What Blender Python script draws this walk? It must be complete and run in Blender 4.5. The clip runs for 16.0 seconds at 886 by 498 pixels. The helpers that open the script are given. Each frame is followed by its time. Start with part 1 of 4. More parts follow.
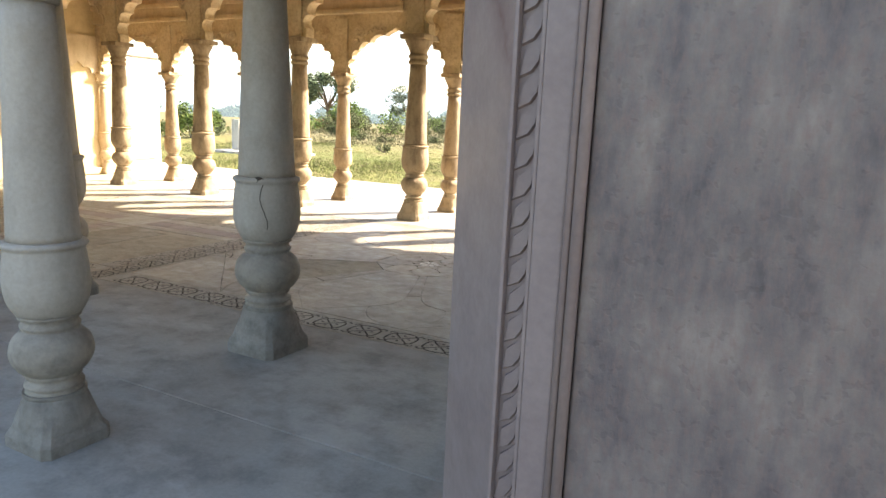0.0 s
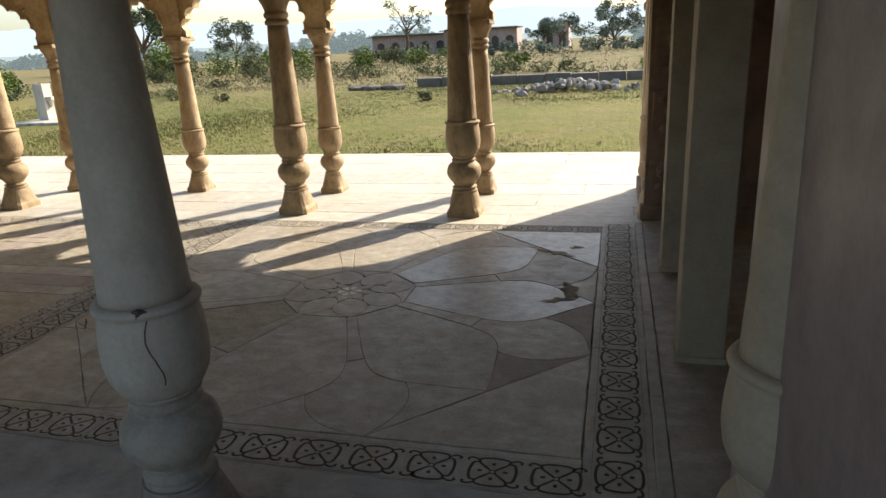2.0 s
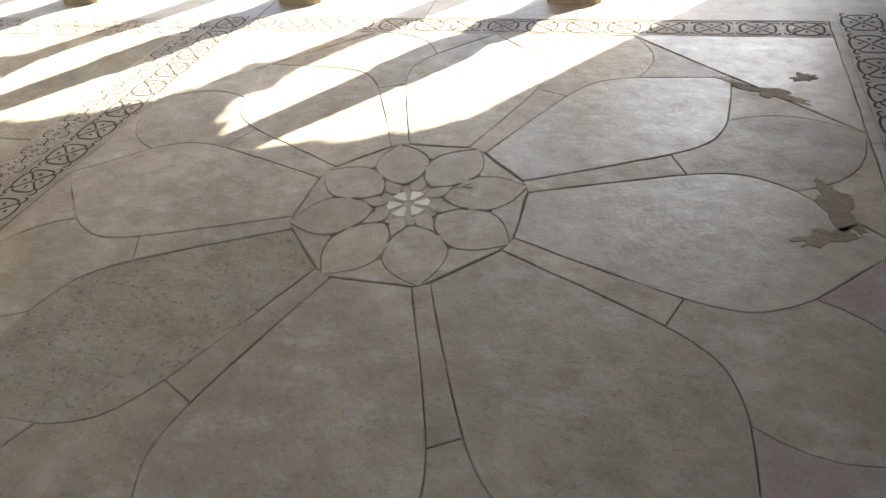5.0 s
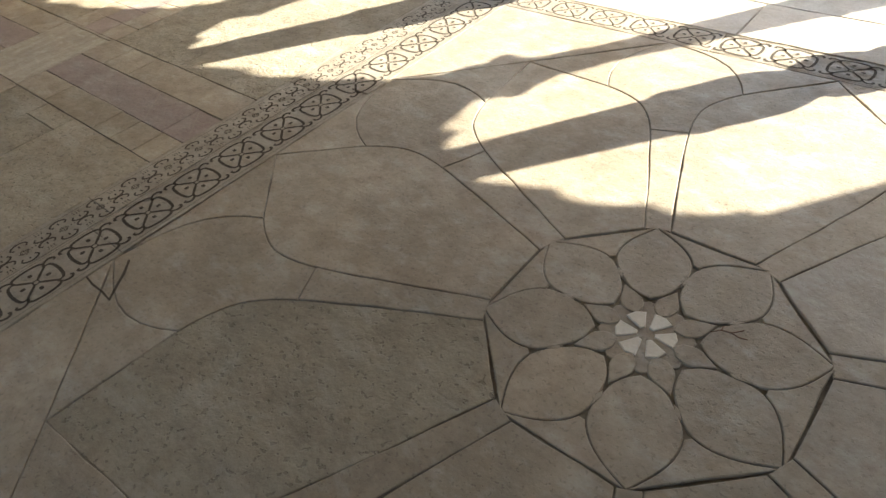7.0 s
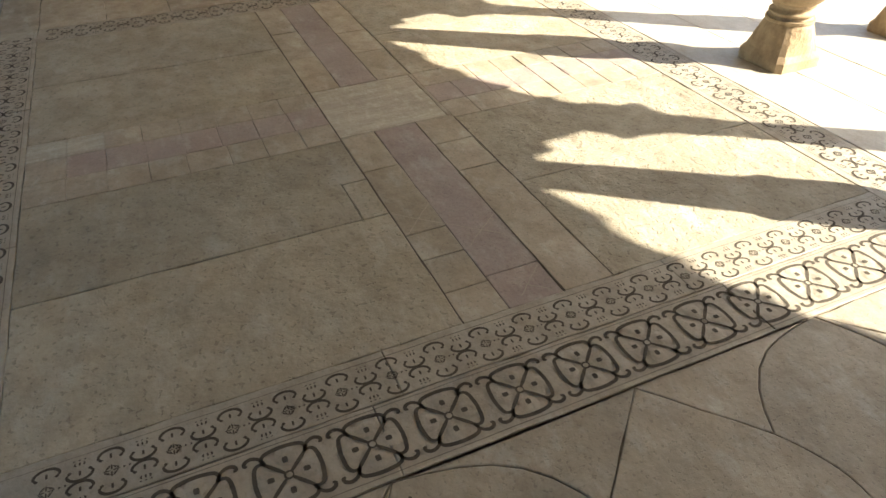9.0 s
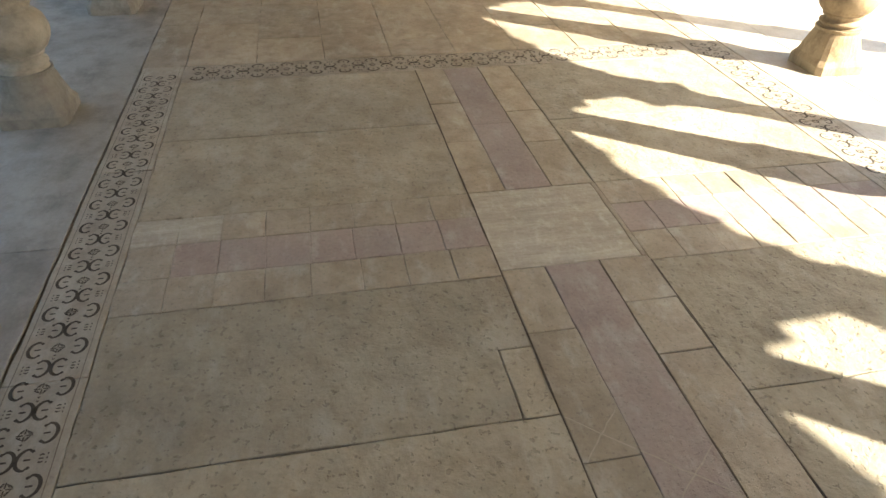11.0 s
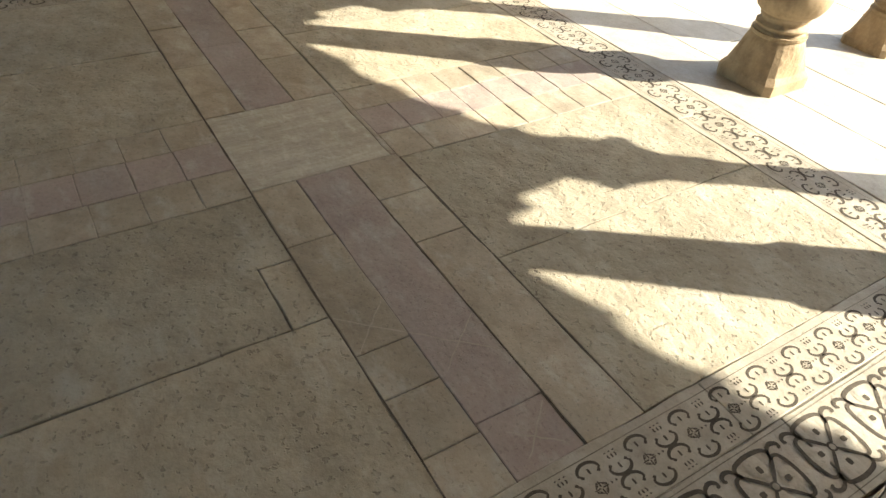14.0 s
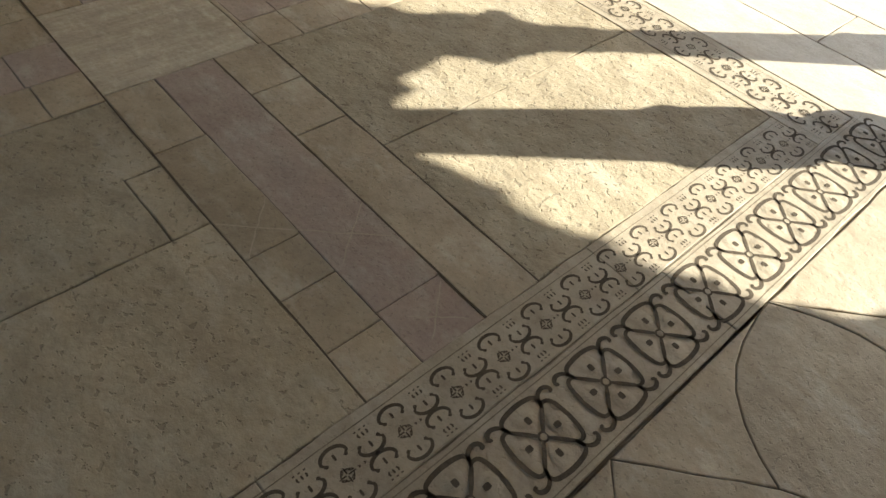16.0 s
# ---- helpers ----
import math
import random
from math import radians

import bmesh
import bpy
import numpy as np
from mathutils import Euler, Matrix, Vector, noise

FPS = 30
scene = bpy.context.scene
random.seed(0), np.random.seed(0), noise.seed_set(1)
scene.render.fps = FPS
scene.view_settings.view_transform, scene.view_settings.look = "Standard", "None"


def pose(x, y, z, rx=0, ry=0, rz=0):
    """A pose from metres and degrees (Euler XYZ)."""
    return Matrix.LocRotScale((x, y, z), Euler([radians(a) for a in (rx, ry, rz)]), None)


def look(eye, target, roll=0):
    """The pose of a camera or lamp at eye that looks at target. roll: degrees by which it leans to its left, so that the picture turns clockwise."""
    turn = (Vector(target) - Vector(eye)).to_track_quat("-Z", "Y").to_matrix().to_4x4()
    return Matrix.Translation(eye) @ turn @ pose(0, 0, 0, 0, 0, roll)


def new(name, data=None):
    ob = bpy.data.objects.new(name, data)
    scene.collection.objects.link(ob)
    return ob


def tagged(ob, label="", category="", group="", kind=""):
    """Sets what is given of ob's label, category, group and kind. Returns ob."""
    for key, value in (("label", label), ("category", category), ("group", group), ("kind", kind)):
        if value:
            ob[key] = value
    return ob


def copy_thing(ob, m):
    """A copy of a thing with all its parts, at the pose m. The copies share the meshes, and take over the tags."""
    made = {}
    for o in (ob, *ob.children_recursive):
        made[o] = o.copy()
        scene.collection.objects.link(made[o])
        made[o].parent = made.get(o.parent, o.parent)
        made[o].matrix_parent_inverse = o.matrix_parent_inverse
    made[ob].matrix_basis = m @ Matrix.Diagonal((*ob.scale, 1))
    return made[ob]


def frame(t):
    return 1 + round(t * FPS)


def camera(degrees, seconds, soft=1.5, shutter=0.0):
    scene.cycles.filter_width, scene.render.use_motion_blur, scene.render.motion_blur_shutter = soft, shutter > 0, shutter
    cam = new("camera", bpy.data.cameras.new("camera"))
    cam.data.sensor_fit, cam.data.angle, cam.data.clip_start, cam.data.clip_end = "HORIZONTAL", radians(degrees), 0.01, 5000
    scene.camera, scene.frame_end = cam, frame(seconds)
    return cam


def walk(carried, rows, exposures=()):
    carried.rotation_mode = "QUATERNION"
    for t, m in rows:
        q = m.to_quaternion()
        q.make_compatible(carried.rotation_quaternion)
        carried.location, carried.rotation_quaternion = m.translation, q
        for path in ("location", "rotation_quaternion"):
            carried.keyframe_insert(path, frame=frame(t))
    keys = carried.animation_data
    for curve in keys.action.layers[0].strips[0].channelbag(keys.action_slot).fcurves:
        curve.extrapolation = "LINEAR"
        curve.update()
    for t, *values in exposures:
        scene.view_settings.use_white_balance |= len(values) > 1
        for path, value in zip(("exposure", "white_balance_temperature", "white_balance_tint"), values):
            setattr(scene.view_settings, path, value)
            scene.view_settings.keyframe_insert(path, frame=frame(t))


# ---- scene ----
cam = camera(67.4, 16.0)
PATH = [
    (0, (2.718, -4.973, 1.236), (1.811, -3.231, 0.856), 2.4),
    (0.5, (2.386, -4.817, 1.458), (1.676, -2.983, 1.09), 2.1),
    (1, (2.128, -4.559, 1.532), (1.499, -2.68, 1.259), 1.0),
    (1.5, (2.023, -4.377, 1.666), (1.457, -2.511, 1.221), -2.1),
    (2, (1.792, -4.084, 1.657), (1.299, -2.24, 1.059), -2.9),
    (2.5, (1.593, -3.789, 1.615), (1.182, -1.947, 0.955), -2.4),
    (3, (1.459, -3.301, 1.584), (0.897, -1.555, 0.787), -5.4),
    (3.5, (1.317, -2.959, 1.517), (0.78, -1.329, 0.49), -6.5),
    (3.7, (1.248, -2.807, 1.54), (0.736, -1.237, 0.412), -6.9),
    (5.8, (0.768, -1.64, 1.516), (0.095, -0.309, 0.184), -6.4),
    (5.9, (0.754, -1.613, 1.521), (0.04, -0.315, 0.177), -6.2),
    (6, (0.686, -1.546, 1.506), (-0.109, -0.31, 0.149), -6.5),
    (6.5, (0.552, -1.299, 1.531), (-0.53, -0.242, 0.222), -8.6),
    (7, (0.465, -1.182, 1.491), (-0.595, -0.158, 0.139), -8.5),
    (7.5, (0.211, -1.131, 1.54), (-0.821, -0.005, 0.249), -6.2),
    (8, (-0.099, -1.17, 1.483), (-1.273, -0.197, 0.189), -1.7),
    (8.5, (-0.412, -1.046, 1.523), (-1.767, -0.341, 0.232), -3.0),
    (9, (-0.725, -1.002, 1.496), (-2.168, -0.372, 0.263), -0.7),
    (9.5, (-1.075, -1.028, 1.508), (-2.559, -0.52, 0.267), -0.6),
    (10, (-1.389, -0.981, 1.509), (-2.916, -0.55, 0.291), 2.2),
    (10.2, (-1.489, -0.933, 1.508), (-3.062, -0.538, 0.338), 1.9),
    (12.3, (-1.67, -0.926, 1.449), (-3.215, -0.708, 0.198), -0.9),
    (12.5, (-1.662, -0.92, 1.465), (-3.208, -0.713, 0.213), -1.3),
    (13, (-1.633, -0.89, 1.453), (-3.167, -0.597, 0.205), -1.5),
    (13.5, (-1.598, -0.862, 1.437), (-3.038, -0.29, 0.172), 1.4),
    (14, (-1.545, -0.821, 1.397), (-2.79, 0.046, 0.093), 5.3),
    (14.5, (-1.534, -0.811, 1.366), (-2.641, 0.125, -0.012), 7.5),
    (15, (-1.527, -0.786, 1.364), (-2.521, 0.197, -0.066), 8.5),
    (15.5, (-1.53, -0.78, 1.358), (-2.446, 0.229, -0.107), 9.6),
    (16, (-1.544, -0.793, 1.353), (-2.416, 0.204, -0.145), 9.4),
]
EXPOSURES = [
    (0.0, 2.42, 6950, 10), (0.5, 2.08, 6750, 10), (1.0, 1.45, 6850, 10), (1.5, 1.15, 6750, 10), (2.0, 1.15, 6700, 9), (2.5, 1.4, 6600, 9), (3.0, 1.6, 6550, 8), (3.5, 1.95, 6500, 8),
    (5.8, 2.85, 6450, 7), (6.4, 2.45, 6500, 7), (7.0, 2.15, 6600, 6), (7.5, 1.85, 6700, 6), (8.0, 1.66, 6550, 6), (8.5, 2.05, 6800, 6), (9.2, 2.15, 6800, 5), (10.2, 2.3, 6800, 5), (12.5, 2.7, 6550, 6), (13.5, 2.5, 6500, 4), (14.5, 1.52, 6900, 3), (16.0, 1.66, 6900, 3),
]
walk(cam, [(t, look(eye, target, roll)) for t, eye, target, roll in PATH], EXPOSURES)

# ---- light ----
SUN_AZ = Vector((0.586, 0.8103, 0.0))
SUN_EL = radians(34.2)
world = bpy.data.worlds.new("sky")
scene.world = world
world.use_nodes = True
wn = world.node_tree
sky = wn.nodes.new("ShaderNodeTexSky")
sky.sky_type = "NISHITA"
sky.sun_disc = False
sky.sun_elevation = SUN_EL
sky.sun_rotation = math.atan2(SUN_AZ.x, SUN_AZ.y)
sky.dust_density = 2.0
sky.air_density = 1.0
wn.nodes["Background"].inputs["Strength"].default_value = 0.125
wn.links.new(sky.outputs[0], wn.nodes["Background"].inputs["Color"])
sun_data = bpy.data.lights.new("sun", "SUN")
sun_data.energy = 4.9
sun_data.angle = radians(0.6)
sun_data.color = (1.0, 0.92, 0.80)
sun_lamp = new("sun", sun_data)
sun_from = SUN_AZ * math.cos(SUN_EL) + Vector((0, 0, math.sin(SUN_EL)))
sun_lamp.matrix_world = look(sun_from * 60, (0, 0, 0))


# ---- materials ----
def ramp(tree, fac, stops):
    node = tree.nodes.new("ShaderNodeValToRGB")
    el = node.color_ramp.elements
    while len(el) < len(stops):
        el.new(0.5)
    for e, (p, c) in zip(el, stops):
        e.position, e.color = p, (*c, 1)
    tree.links.new(fac, node.inputs[0])
    return node.outputs[0]


def noise_node(tree, coord, scale, detail=6.0, rough=0.6, stretch=None):
    node = tree.nodes.new("ShaderNodeTexNoise")
    node.inputs["Scale"].default_value = scale
    node.inputs["Detail"].default_value = detail
    node.inputs["Roughness"].default_value = rough
    if stretch:
        mp = tree.nodes.new("ShaderNodeMapping")
        mp.inputs["Scale"].default_value = stretch
        tree.links.new(coord, mp.inputs[0])
        coord = mp.outputs[0]
    tree.links.new(coord, node.inputs["Vector"])
    return node.outputs["Fac"]


def mix(tree, fac, a, b, mode="MIX"):
    node = tree.nodes.new("ShaderNodeMix")
    node.data_type, node.blend_type = "RGBA", mode
    for sock, v in ((node.inputs[0], fac), (node.inputs[6], a), (node.inputs[7], b)):
        if isinstance(v, (int, float)):
            sock.default_value = v
        elif isinstance(v, tuple):
            sock.default_value = (*v, 1)
        else:
            tree.links.new(v, sock)
    return node.outputs[2]


def stone(name, light, dark, stain, rough=0.75, bump=0.25, grain=60.0, blotch=1.6, stains=0.5, random_tint=0.0,
          stretch=None, pits=0.0, veins=None, specular=0.3, scuff=None, pit_scale=75.0):
    """Weathered stone: broad blotches, fine grain, stains with their own shapes, chips."""
    m = bpy.data.materials.new(name)
    m.use_nodes = True
    t = m.node_tree
    b = t.nodes["Principled BSDF"]
    geo = t.nodes.new("ShaderNodeNewGeometry").outputs["Position"]
    big = noise_node(t, geo, blotch, 5, 0.6, stretch)
    mid = noise_node(t, geo, blotch * 5.3, 6, 0.65, stretch)
    fine = noise_node(t, geo, grain, 4, 0.7)
    col = ramp(t, big, [(0.3, dark), (0.7, light)])
    col = mix(t, ramp(t, mid, [(0.45, (0, 0, 0)), (0.72, (stains, stains, stains))]), col, stain)
    col = mix(t, 0.17, col, ramp(t, fine, [(0.3, (0.25, 0.25, 0.25)), (0.7, (0.75, 0.75, 0.75))]), "OVERLAY")
    if veins:
        v = noise_node(t, geo, 2.2, 8, 0.56, (1.0, 1.0, 0.55))
        col = mix(t, ramp(t, v, [(0.475, (0, 0, 0)), (0.5, (0.7, 0.7, 0.7)), (0.525, (0, 0, 0))]), col, veins)
    if scuff:
        sc = noise_node(t, geo, blotch * 2.3, 7, 0.72, (1.0, 1.7, 1.0))
        col = mix(t, ramp(t, sc, [(0.52, (0, 0, 0)), (0.66, (0.6, 0.6, 0.6))]), col, scuff)
    if random_tint:
        info = t.nodes.new("ShaderNodeObjectInfo").outputs["Random"]
        col = mix(t, random_tint, col, ramp(t, info, [(0.0, (0.25, 0.24, 0.22)), (0.5, (0.5, 0.5, 0.5)), (1.0, (0.72, 0.66, 0.58))]), "OVERLAY")
    height = mix(t, 0.5, mid, fine)
    if pits:
        p = noise_node(t, geo, pit_scale, 2, 0.5)
        hole = ramp(t, p, [(0.34, (0, 0, 0)), (0.39, (1, 1, 1))])
        height = mix(t, pits, height, hole, "MULTIPLY")
        col = mix(t, pits * 0.46, col, mix(t, 0.5, hole, (1, 1, 1)), "MULTIPLY")
    under = t.nodes.new("ShaderNodeBump")
    under.inputs["Strength"].default_value = min(1.0, bump)
    under.inputs["Distance"].default_value = 0.03
    t.links.new(noise_node(t, geo, 7.0, 3, 0.55), under.inputs["Height"])
    bp = t.nodes.new("ShaderNodeBump")
    bp.inputs["Strength"].default_value = bump
    bp.inputs["Distance"].default_value = 0.012
    t.links.new(height, bp.inputs["Height"])
    t.links.new(under.outputs[0], bp.inputs["Normal"])
    t.links.new(bp.outputs[0], b.inputs["Normal"])
    t.links.new(col, b.inputs["Base Color"])
    t.links.new(ramp(t, mid, [(0.3, (rough - 0.12,) * 3), (0.7, (min(1, rough + 0.1),) * 3)]), b.inputs["Roughness"])
    b.inputs["Specular IOR Level"].default_value = specular
    return m


SAND = stone("sandstone", (0.61, 0.48, 0.31), (0.46, 0.34, 0.20), (0.28, 0.20, 0.12), bump=0.35, stains=0.45, stretch=(1, 1, 0.5))
# darker copy of SAND: backlit shade painted in, along with weather stains
SAND_COLUMN = stone("weathered sandstone column with painted shade", (0.43, 0.325, 0.20), (0.26, 0.185, 0.11), (0.14, 0.095, 0.058), bump=0.5, stains=0.75, blotch=2.4, stretch=(1, 1, 0.5))
SAND_CARVED = stone("carved sandstone", (0.64, 0.51, 0.33), (0.49, 0.365, 0.215), (0.26, 0.18, 0.11), bump=0.9, blotch=4.0, stains=0.5, grain=30)
PALE = stone("weathered pale stone column", (0.368, 0.322, 0.266), (0.290, 0.246, 0.197), (0.175, 0.140, 0.105), bump=0.22, stains=0.35, blotch=1.5, stretch=(1, 1, 0.5))
MARBLE = stone("marble", (0.226, 0.176, 0.162), (0.168, 0.127, 0.119), (0.140, 0.099, 0.095), rough=0.5, bump=0.08, stains=0.3, blotch=1.3)
MARBLE_DARK = stone("blotched marble panel", (0.200, 0.162, 0.142), (0.078, 0.065, 0.068), (0.165, 0.112, 0.098), rough=0.5, bump=0.15, stains=0.8, blotch=11.0, stretch=(1.5, 1.5, 0.6), grain=38, pits=0.5, pit_scale=48.0)
PALE_WORN = stone("dirty lower column stone", (0.315, 0.275, 0.222), (0.215, 0.18, 0.14), (0.12, 0.095, 0.075), bump=0.3, stains=0.55, blotch=2.5)
WHITE = stone("whitewashed wall", (0.52, 0.49, 0.43), (0.40, 0.37, 0.32), (0.13, 0.11, 0.09), stains=0.9, blotch=0.9, bump=0.3, stretch=(1, 1, 0.5))
GRIME = stone("grimy column foot", (0.24, 0.215, 0.18), (0.15, 0.13, 0.105), (0.09, 0.078, 0.065), bump=0.4, stains=0.6, blotch=3.0)
PLASTER = stone("yellow plaster", (0.58, 0.45, 0.25), (0.48, 0.36, 0.19), (0.36, 0.26, 0.14), stains=0.4)
REDSTONE = stone("dark red stone", (0.24, 0.16, 0.115), (0.17, 0.11, 0.08), (0.09, 0.06, 0.05), bump=0.6, stains=0.5)
JAMB = stone("dusty jamb stone", (0.34, 0.275, 0.195), (0.255, 0.20, 0.138), (0.19, 0.145, 0.10), stains=0.45)
FLOOR_TAN = stone("floor sandstone", (0.372, 0.322, 0.250), (0.245, 0.205, 0.154), (0.19, 0.157, 0.118), rough=0.56, specular=0.5, bump=0.32, stains=0.6, random_tint=0.2, pits=0.9, blotch=2.0, scuff=(0.42, 0.40, 0.35))
FLOOR_MID = stone("polished floor stone", (0.395, 0.352, 0.288), (0.30, 0.26, 0.205), (0.22, 0.186, 0.146), rough=0.42, specular=0.5, bump=0.2, stains=0.65, random_tint=0.12, pits=0.6, blotch=2.2, scuff=(0.46, 0.44, 0.39))
FLOOR_PITTED = stone("pitted floor sandstone", (0.37, 0.33, 0.255), (0.26, 0.225, 0.168), (0.205, 0.173, 0.13), bump=0.65, stains=0.65, random_tint=0.2, pits=1.0, blotch=1.6, scuff=(0.40, 0.37, 0.31), pit_scale=46.0)
FLOOR_RED = stone("purple sandstone", (0.325, 0.268, 0.240), (0.245, 0.195, 0.180), (0.33, 0.29, 0.25), bump=0.35, stains=0.7, random_tint=0.15, pits=0.6, blotch=2.5, scuff=(0.40, 0.38, 0.33))
FLOOR_PALE = stone("pale floor stone", (0.47, 0.44, 0.38), (0.38, 0.345, 0.285), (0.29, 0.255, 0.205), rough=0.58, specular=0.5, bump=0.22, stains=0.45, random_tint=0.25, pits=0.5, scuff=(0.50, 0.48, 0.43))
FLOOR_STREAK = stone("streaked centre stone", (0.44, 0.405, 0.34), (0.29, 0.255, 0.20), (0.24, 0.21, 0.165), rough=0.6, bump=0.4, stains=0.4, pits=0.3, blotch=5.0, stretch=(2.6, 0.45, 1.0), scuff=(0.50, 0.48, 0.42))
FLOOR_GREY = stone("grey floor plaster", (0.33, 0.315, 0.285), (0.22, 0.205, 0.185), (0.13, 0.12, 0.11), bump=0.2, stains=0.7, blotch=0.9, random_tint=0.15, scuff=(0.36, 0.34, 0.31))
CARVED = stone("carved border stone", rough=0.6, specular=0.45, light=(0.37, 0.33, 0.265), dark=(0.28, 0.245, 0.195), stain=(0.20, 0.17, 0.135), bump=0.3, stains=0.6, random_tint=0.12, pits=0.5, blotch=2.0, scuff=(0.40, 0.37, 0.32))
JOINT = stone("dirt in the joints", (0.205, 0.178, 0.14), (0.105, 0.088, 0.068), (0.24, 0.21, 0.165), rough=0.95, bump=0.5, stains=0.8, blotch=5)
GROOVE = stone("dirt in the carved lines", (0.085, 0.070, 0.054), (0.045, 0.036, 0.028), (0.11, 0.09, 0.07), rough=0.95, bump=0.4, stains=0.5, blotch=9)
CEIL = stone("lime plaster ceiling", (0.60, 0.52, 0.40), (0.50, 0.42, 0.31), (0.34, 0.27, 0.19), stains=0.4)


def streak(mat, x0, z0, slope, color, width):
    """A red vein that runs slanting across the marble strip."""
    t = mat.node_tree
    b = t.nodes["Principled BSDF"]
    geo = t.nodes.new("ShaderNodeNewGeometry").outputs["Position"]
    sep = t.nodes.new("ShaderNodeSeparateXYZ")
    t.links.new(geo, sep.inputs[0])

    def calc(op, a, c):
        n = t.nodes.new("ShaderNodeMath")
        n.operation = op
        for sock, v in zip(n.inputs, (a, c)):
            if isinstance(v, (int, float)):
                sock.default_value = v
            else:
                t.links.new(v, sock)
        return n.outputs[0]
    line = calc("ADD", calc("SUBTRACT", sep.outputs["Z"], z0), calc("MULTIPLY", calc("SUBTRACT", sep.outputs["X"], x0), slope))
    wob = calc("MULTIPLY", calc("SUBTRACT", noise_node(t, geo, 9.0, 6, 0.65), 0.5), 0.16)
    dist = calc("ABSOLUTE", calc("ADD", line, wob), 0.0)
    thin = ramp(t, calc("DIVIDE", dist, width), [(0.0, (0.75, 0.75, 0.75)), (0.25, (0.35, 0.35, 0.35)), (1.0, (0, 0, 0))])
    patchy = ramp(t, noise_node(t, geo, 14.0, 5, 0.7), [(0.3, (0.25, 0.25, 0.25)), (0.65, (1, 1, 1))])
    old = b.inputs["Base Color"].links[0].from_socket
    t.links.new(mix(t, mix(t, 1.0, thin, patchy, "MULTIPLY"), old, color), b.inputs["Base Color"])
    return mat


MARBLE_VEIN = streak(MARBLE.copy(), 2.178, 1.555, 1.70, (0.11, 0.045, 0.040), 0.06)


# ---- mesh helpers ----
from mathutils.geometry import tessellate_polygon


def obj(name, bm, material, parent=None, smooth=False):
    me = bpy.data.meshes.new(name)
    bmesh.ops.recalc_face_normals(bm, faces=bm.faces[:])
    bm.to_mesh(me)
    bm.free()
    if smooth:
        for p in me.polygons:
            p.use_smooth = True
    me.materials.append(material)
    ob = new(name, me)
    ob.parent = parent
    return ob


def part(name, bm, material, parent, label="", smooth=False):
    ob = obj(name, bm, material, parent, smooth)
    return tagged(ob, label) if label else ob


def empty(name, m, label, category, group="", kind=""):
    e = new(name)
    e.matrix_world = m
    return tagged(e, label, category, group, kind)


def add_box(bm, x0, x1, y0, y1, z0, z1, bevel=0.0):
    r = bmesh.ops.create_cube(bm, size=1.0, matrix=Matrix.Translation(((x0 + x1) / 2, (y0 + y1) / 2, (z0 + z1) / 2)) @ Matrix.Diagonal((x1 - x0, y1 - y0, z1 - z0, 1)))
    if bevel:
        edges = list({e for v in r["verts"] for e in v.link_edges})
        bmesh.ops.bevel(bm, geom=edges, offset=bevel, segments=2, affect="EDGES", profile=0.6)
    return bm


def box(x0, x1, y0, y1, z0, z1, bevel=0.0):
    return add_box(bmesh.new(), x0, x1, y0, y1, z0, z1, bevel)


def lathe(profile, seg=32, square=0.0):
    """Turned shape from (radius, z)."""
    bm = bmesh.new()
    rings = []
    for r, z in profile:
        rings.append([bm.verts.new((r * math.cos(2 * math.pi * i / seg), r * math.sin(2 * math.pi * i / seg), z)) for i in range(seg)])
    for a, b in zip(rings, rings[1:]):
        for i in range(seg):
            bm.faces.new((a[i], a[(i + 1) % seg], b[(i + 1) % seg], b[i]))
    bm.faces.new(rings[0][::-1])
    bm.faces.new(rings[-1])
    return bm


def rounded(profile, steps=4):
    """Catmull-Rom through the (radius, z) points."""
    out = []
    n = len(profile)
    for i in range(n - 1):
        p0, p1, p2, p3 = (profile[max(0, min(n - 1, i + k))] for k in (-1, 0, 1, 2))
        for s in range(steps):
            u = s / steps
            out.append(tuple(0.5 * (2 * b + (c - a) * u + (2 * a - 5 * b + 4 * c - d) * u * u + (3 * b - a - 3 * c + d) * u ** 3) for a, b, c, d in zip(p0, p1, p2, p3)))
    return out + [profile[-1]]


def loft_square_round(levels, seg=32):
    """levels: (half size, roundness 0 square to 1 circle, z)."""
    bm = bmesh.new()
    rings = []
    for h, rd, z in levels:
        ring = []
        for i in range(seg):
            a = 2 * math.pi * (i + 0.5) / seg
            c, s = math.cos(a), math.sin(a)
            k = h / max(abs(c), abs(s))
            d = k * (1 - rd) + h * rd
            ring.append(bm.verts.new((d * c, d * s, z)))
        rings.append(ring)
    for a, b in zip(rings, rings[1:]):
        for i in range(seg):
            bm.faces.new((a[i], a[(i + 1) % seg], b[(i + 1) % seg], b[i]))
    bm.faces.new(rings[0][::-1])
    bm.faces.new(rings[-1])
    return bm


def prism(points, z0, z1, chamfer=0.0):
    """Upright prism over a plan outline, its top edge eased."""
    bm = bmesh.new()
    inner = inset(points, chamfer) if chamfer else points
    rings = [[bm.verts.new((x, y, z0)) for x, y in points]]
    if chamfer:
        rings.append([bm.verts.new((x, y, z1 - chamfer * 0.7)) for x, y in points])
    rings.append([bm.verts.new((x, y, z1)) for x, y in inner])
    n = len(points)
    for a, b in zip(rings, rings[1:]):
        for i in range(n):
            bm.faces.new((a[i], a[(i + 1) % n], b[(i + 1) % n], b[i]))
    bm.faces.new(rings[-1])
    return bm


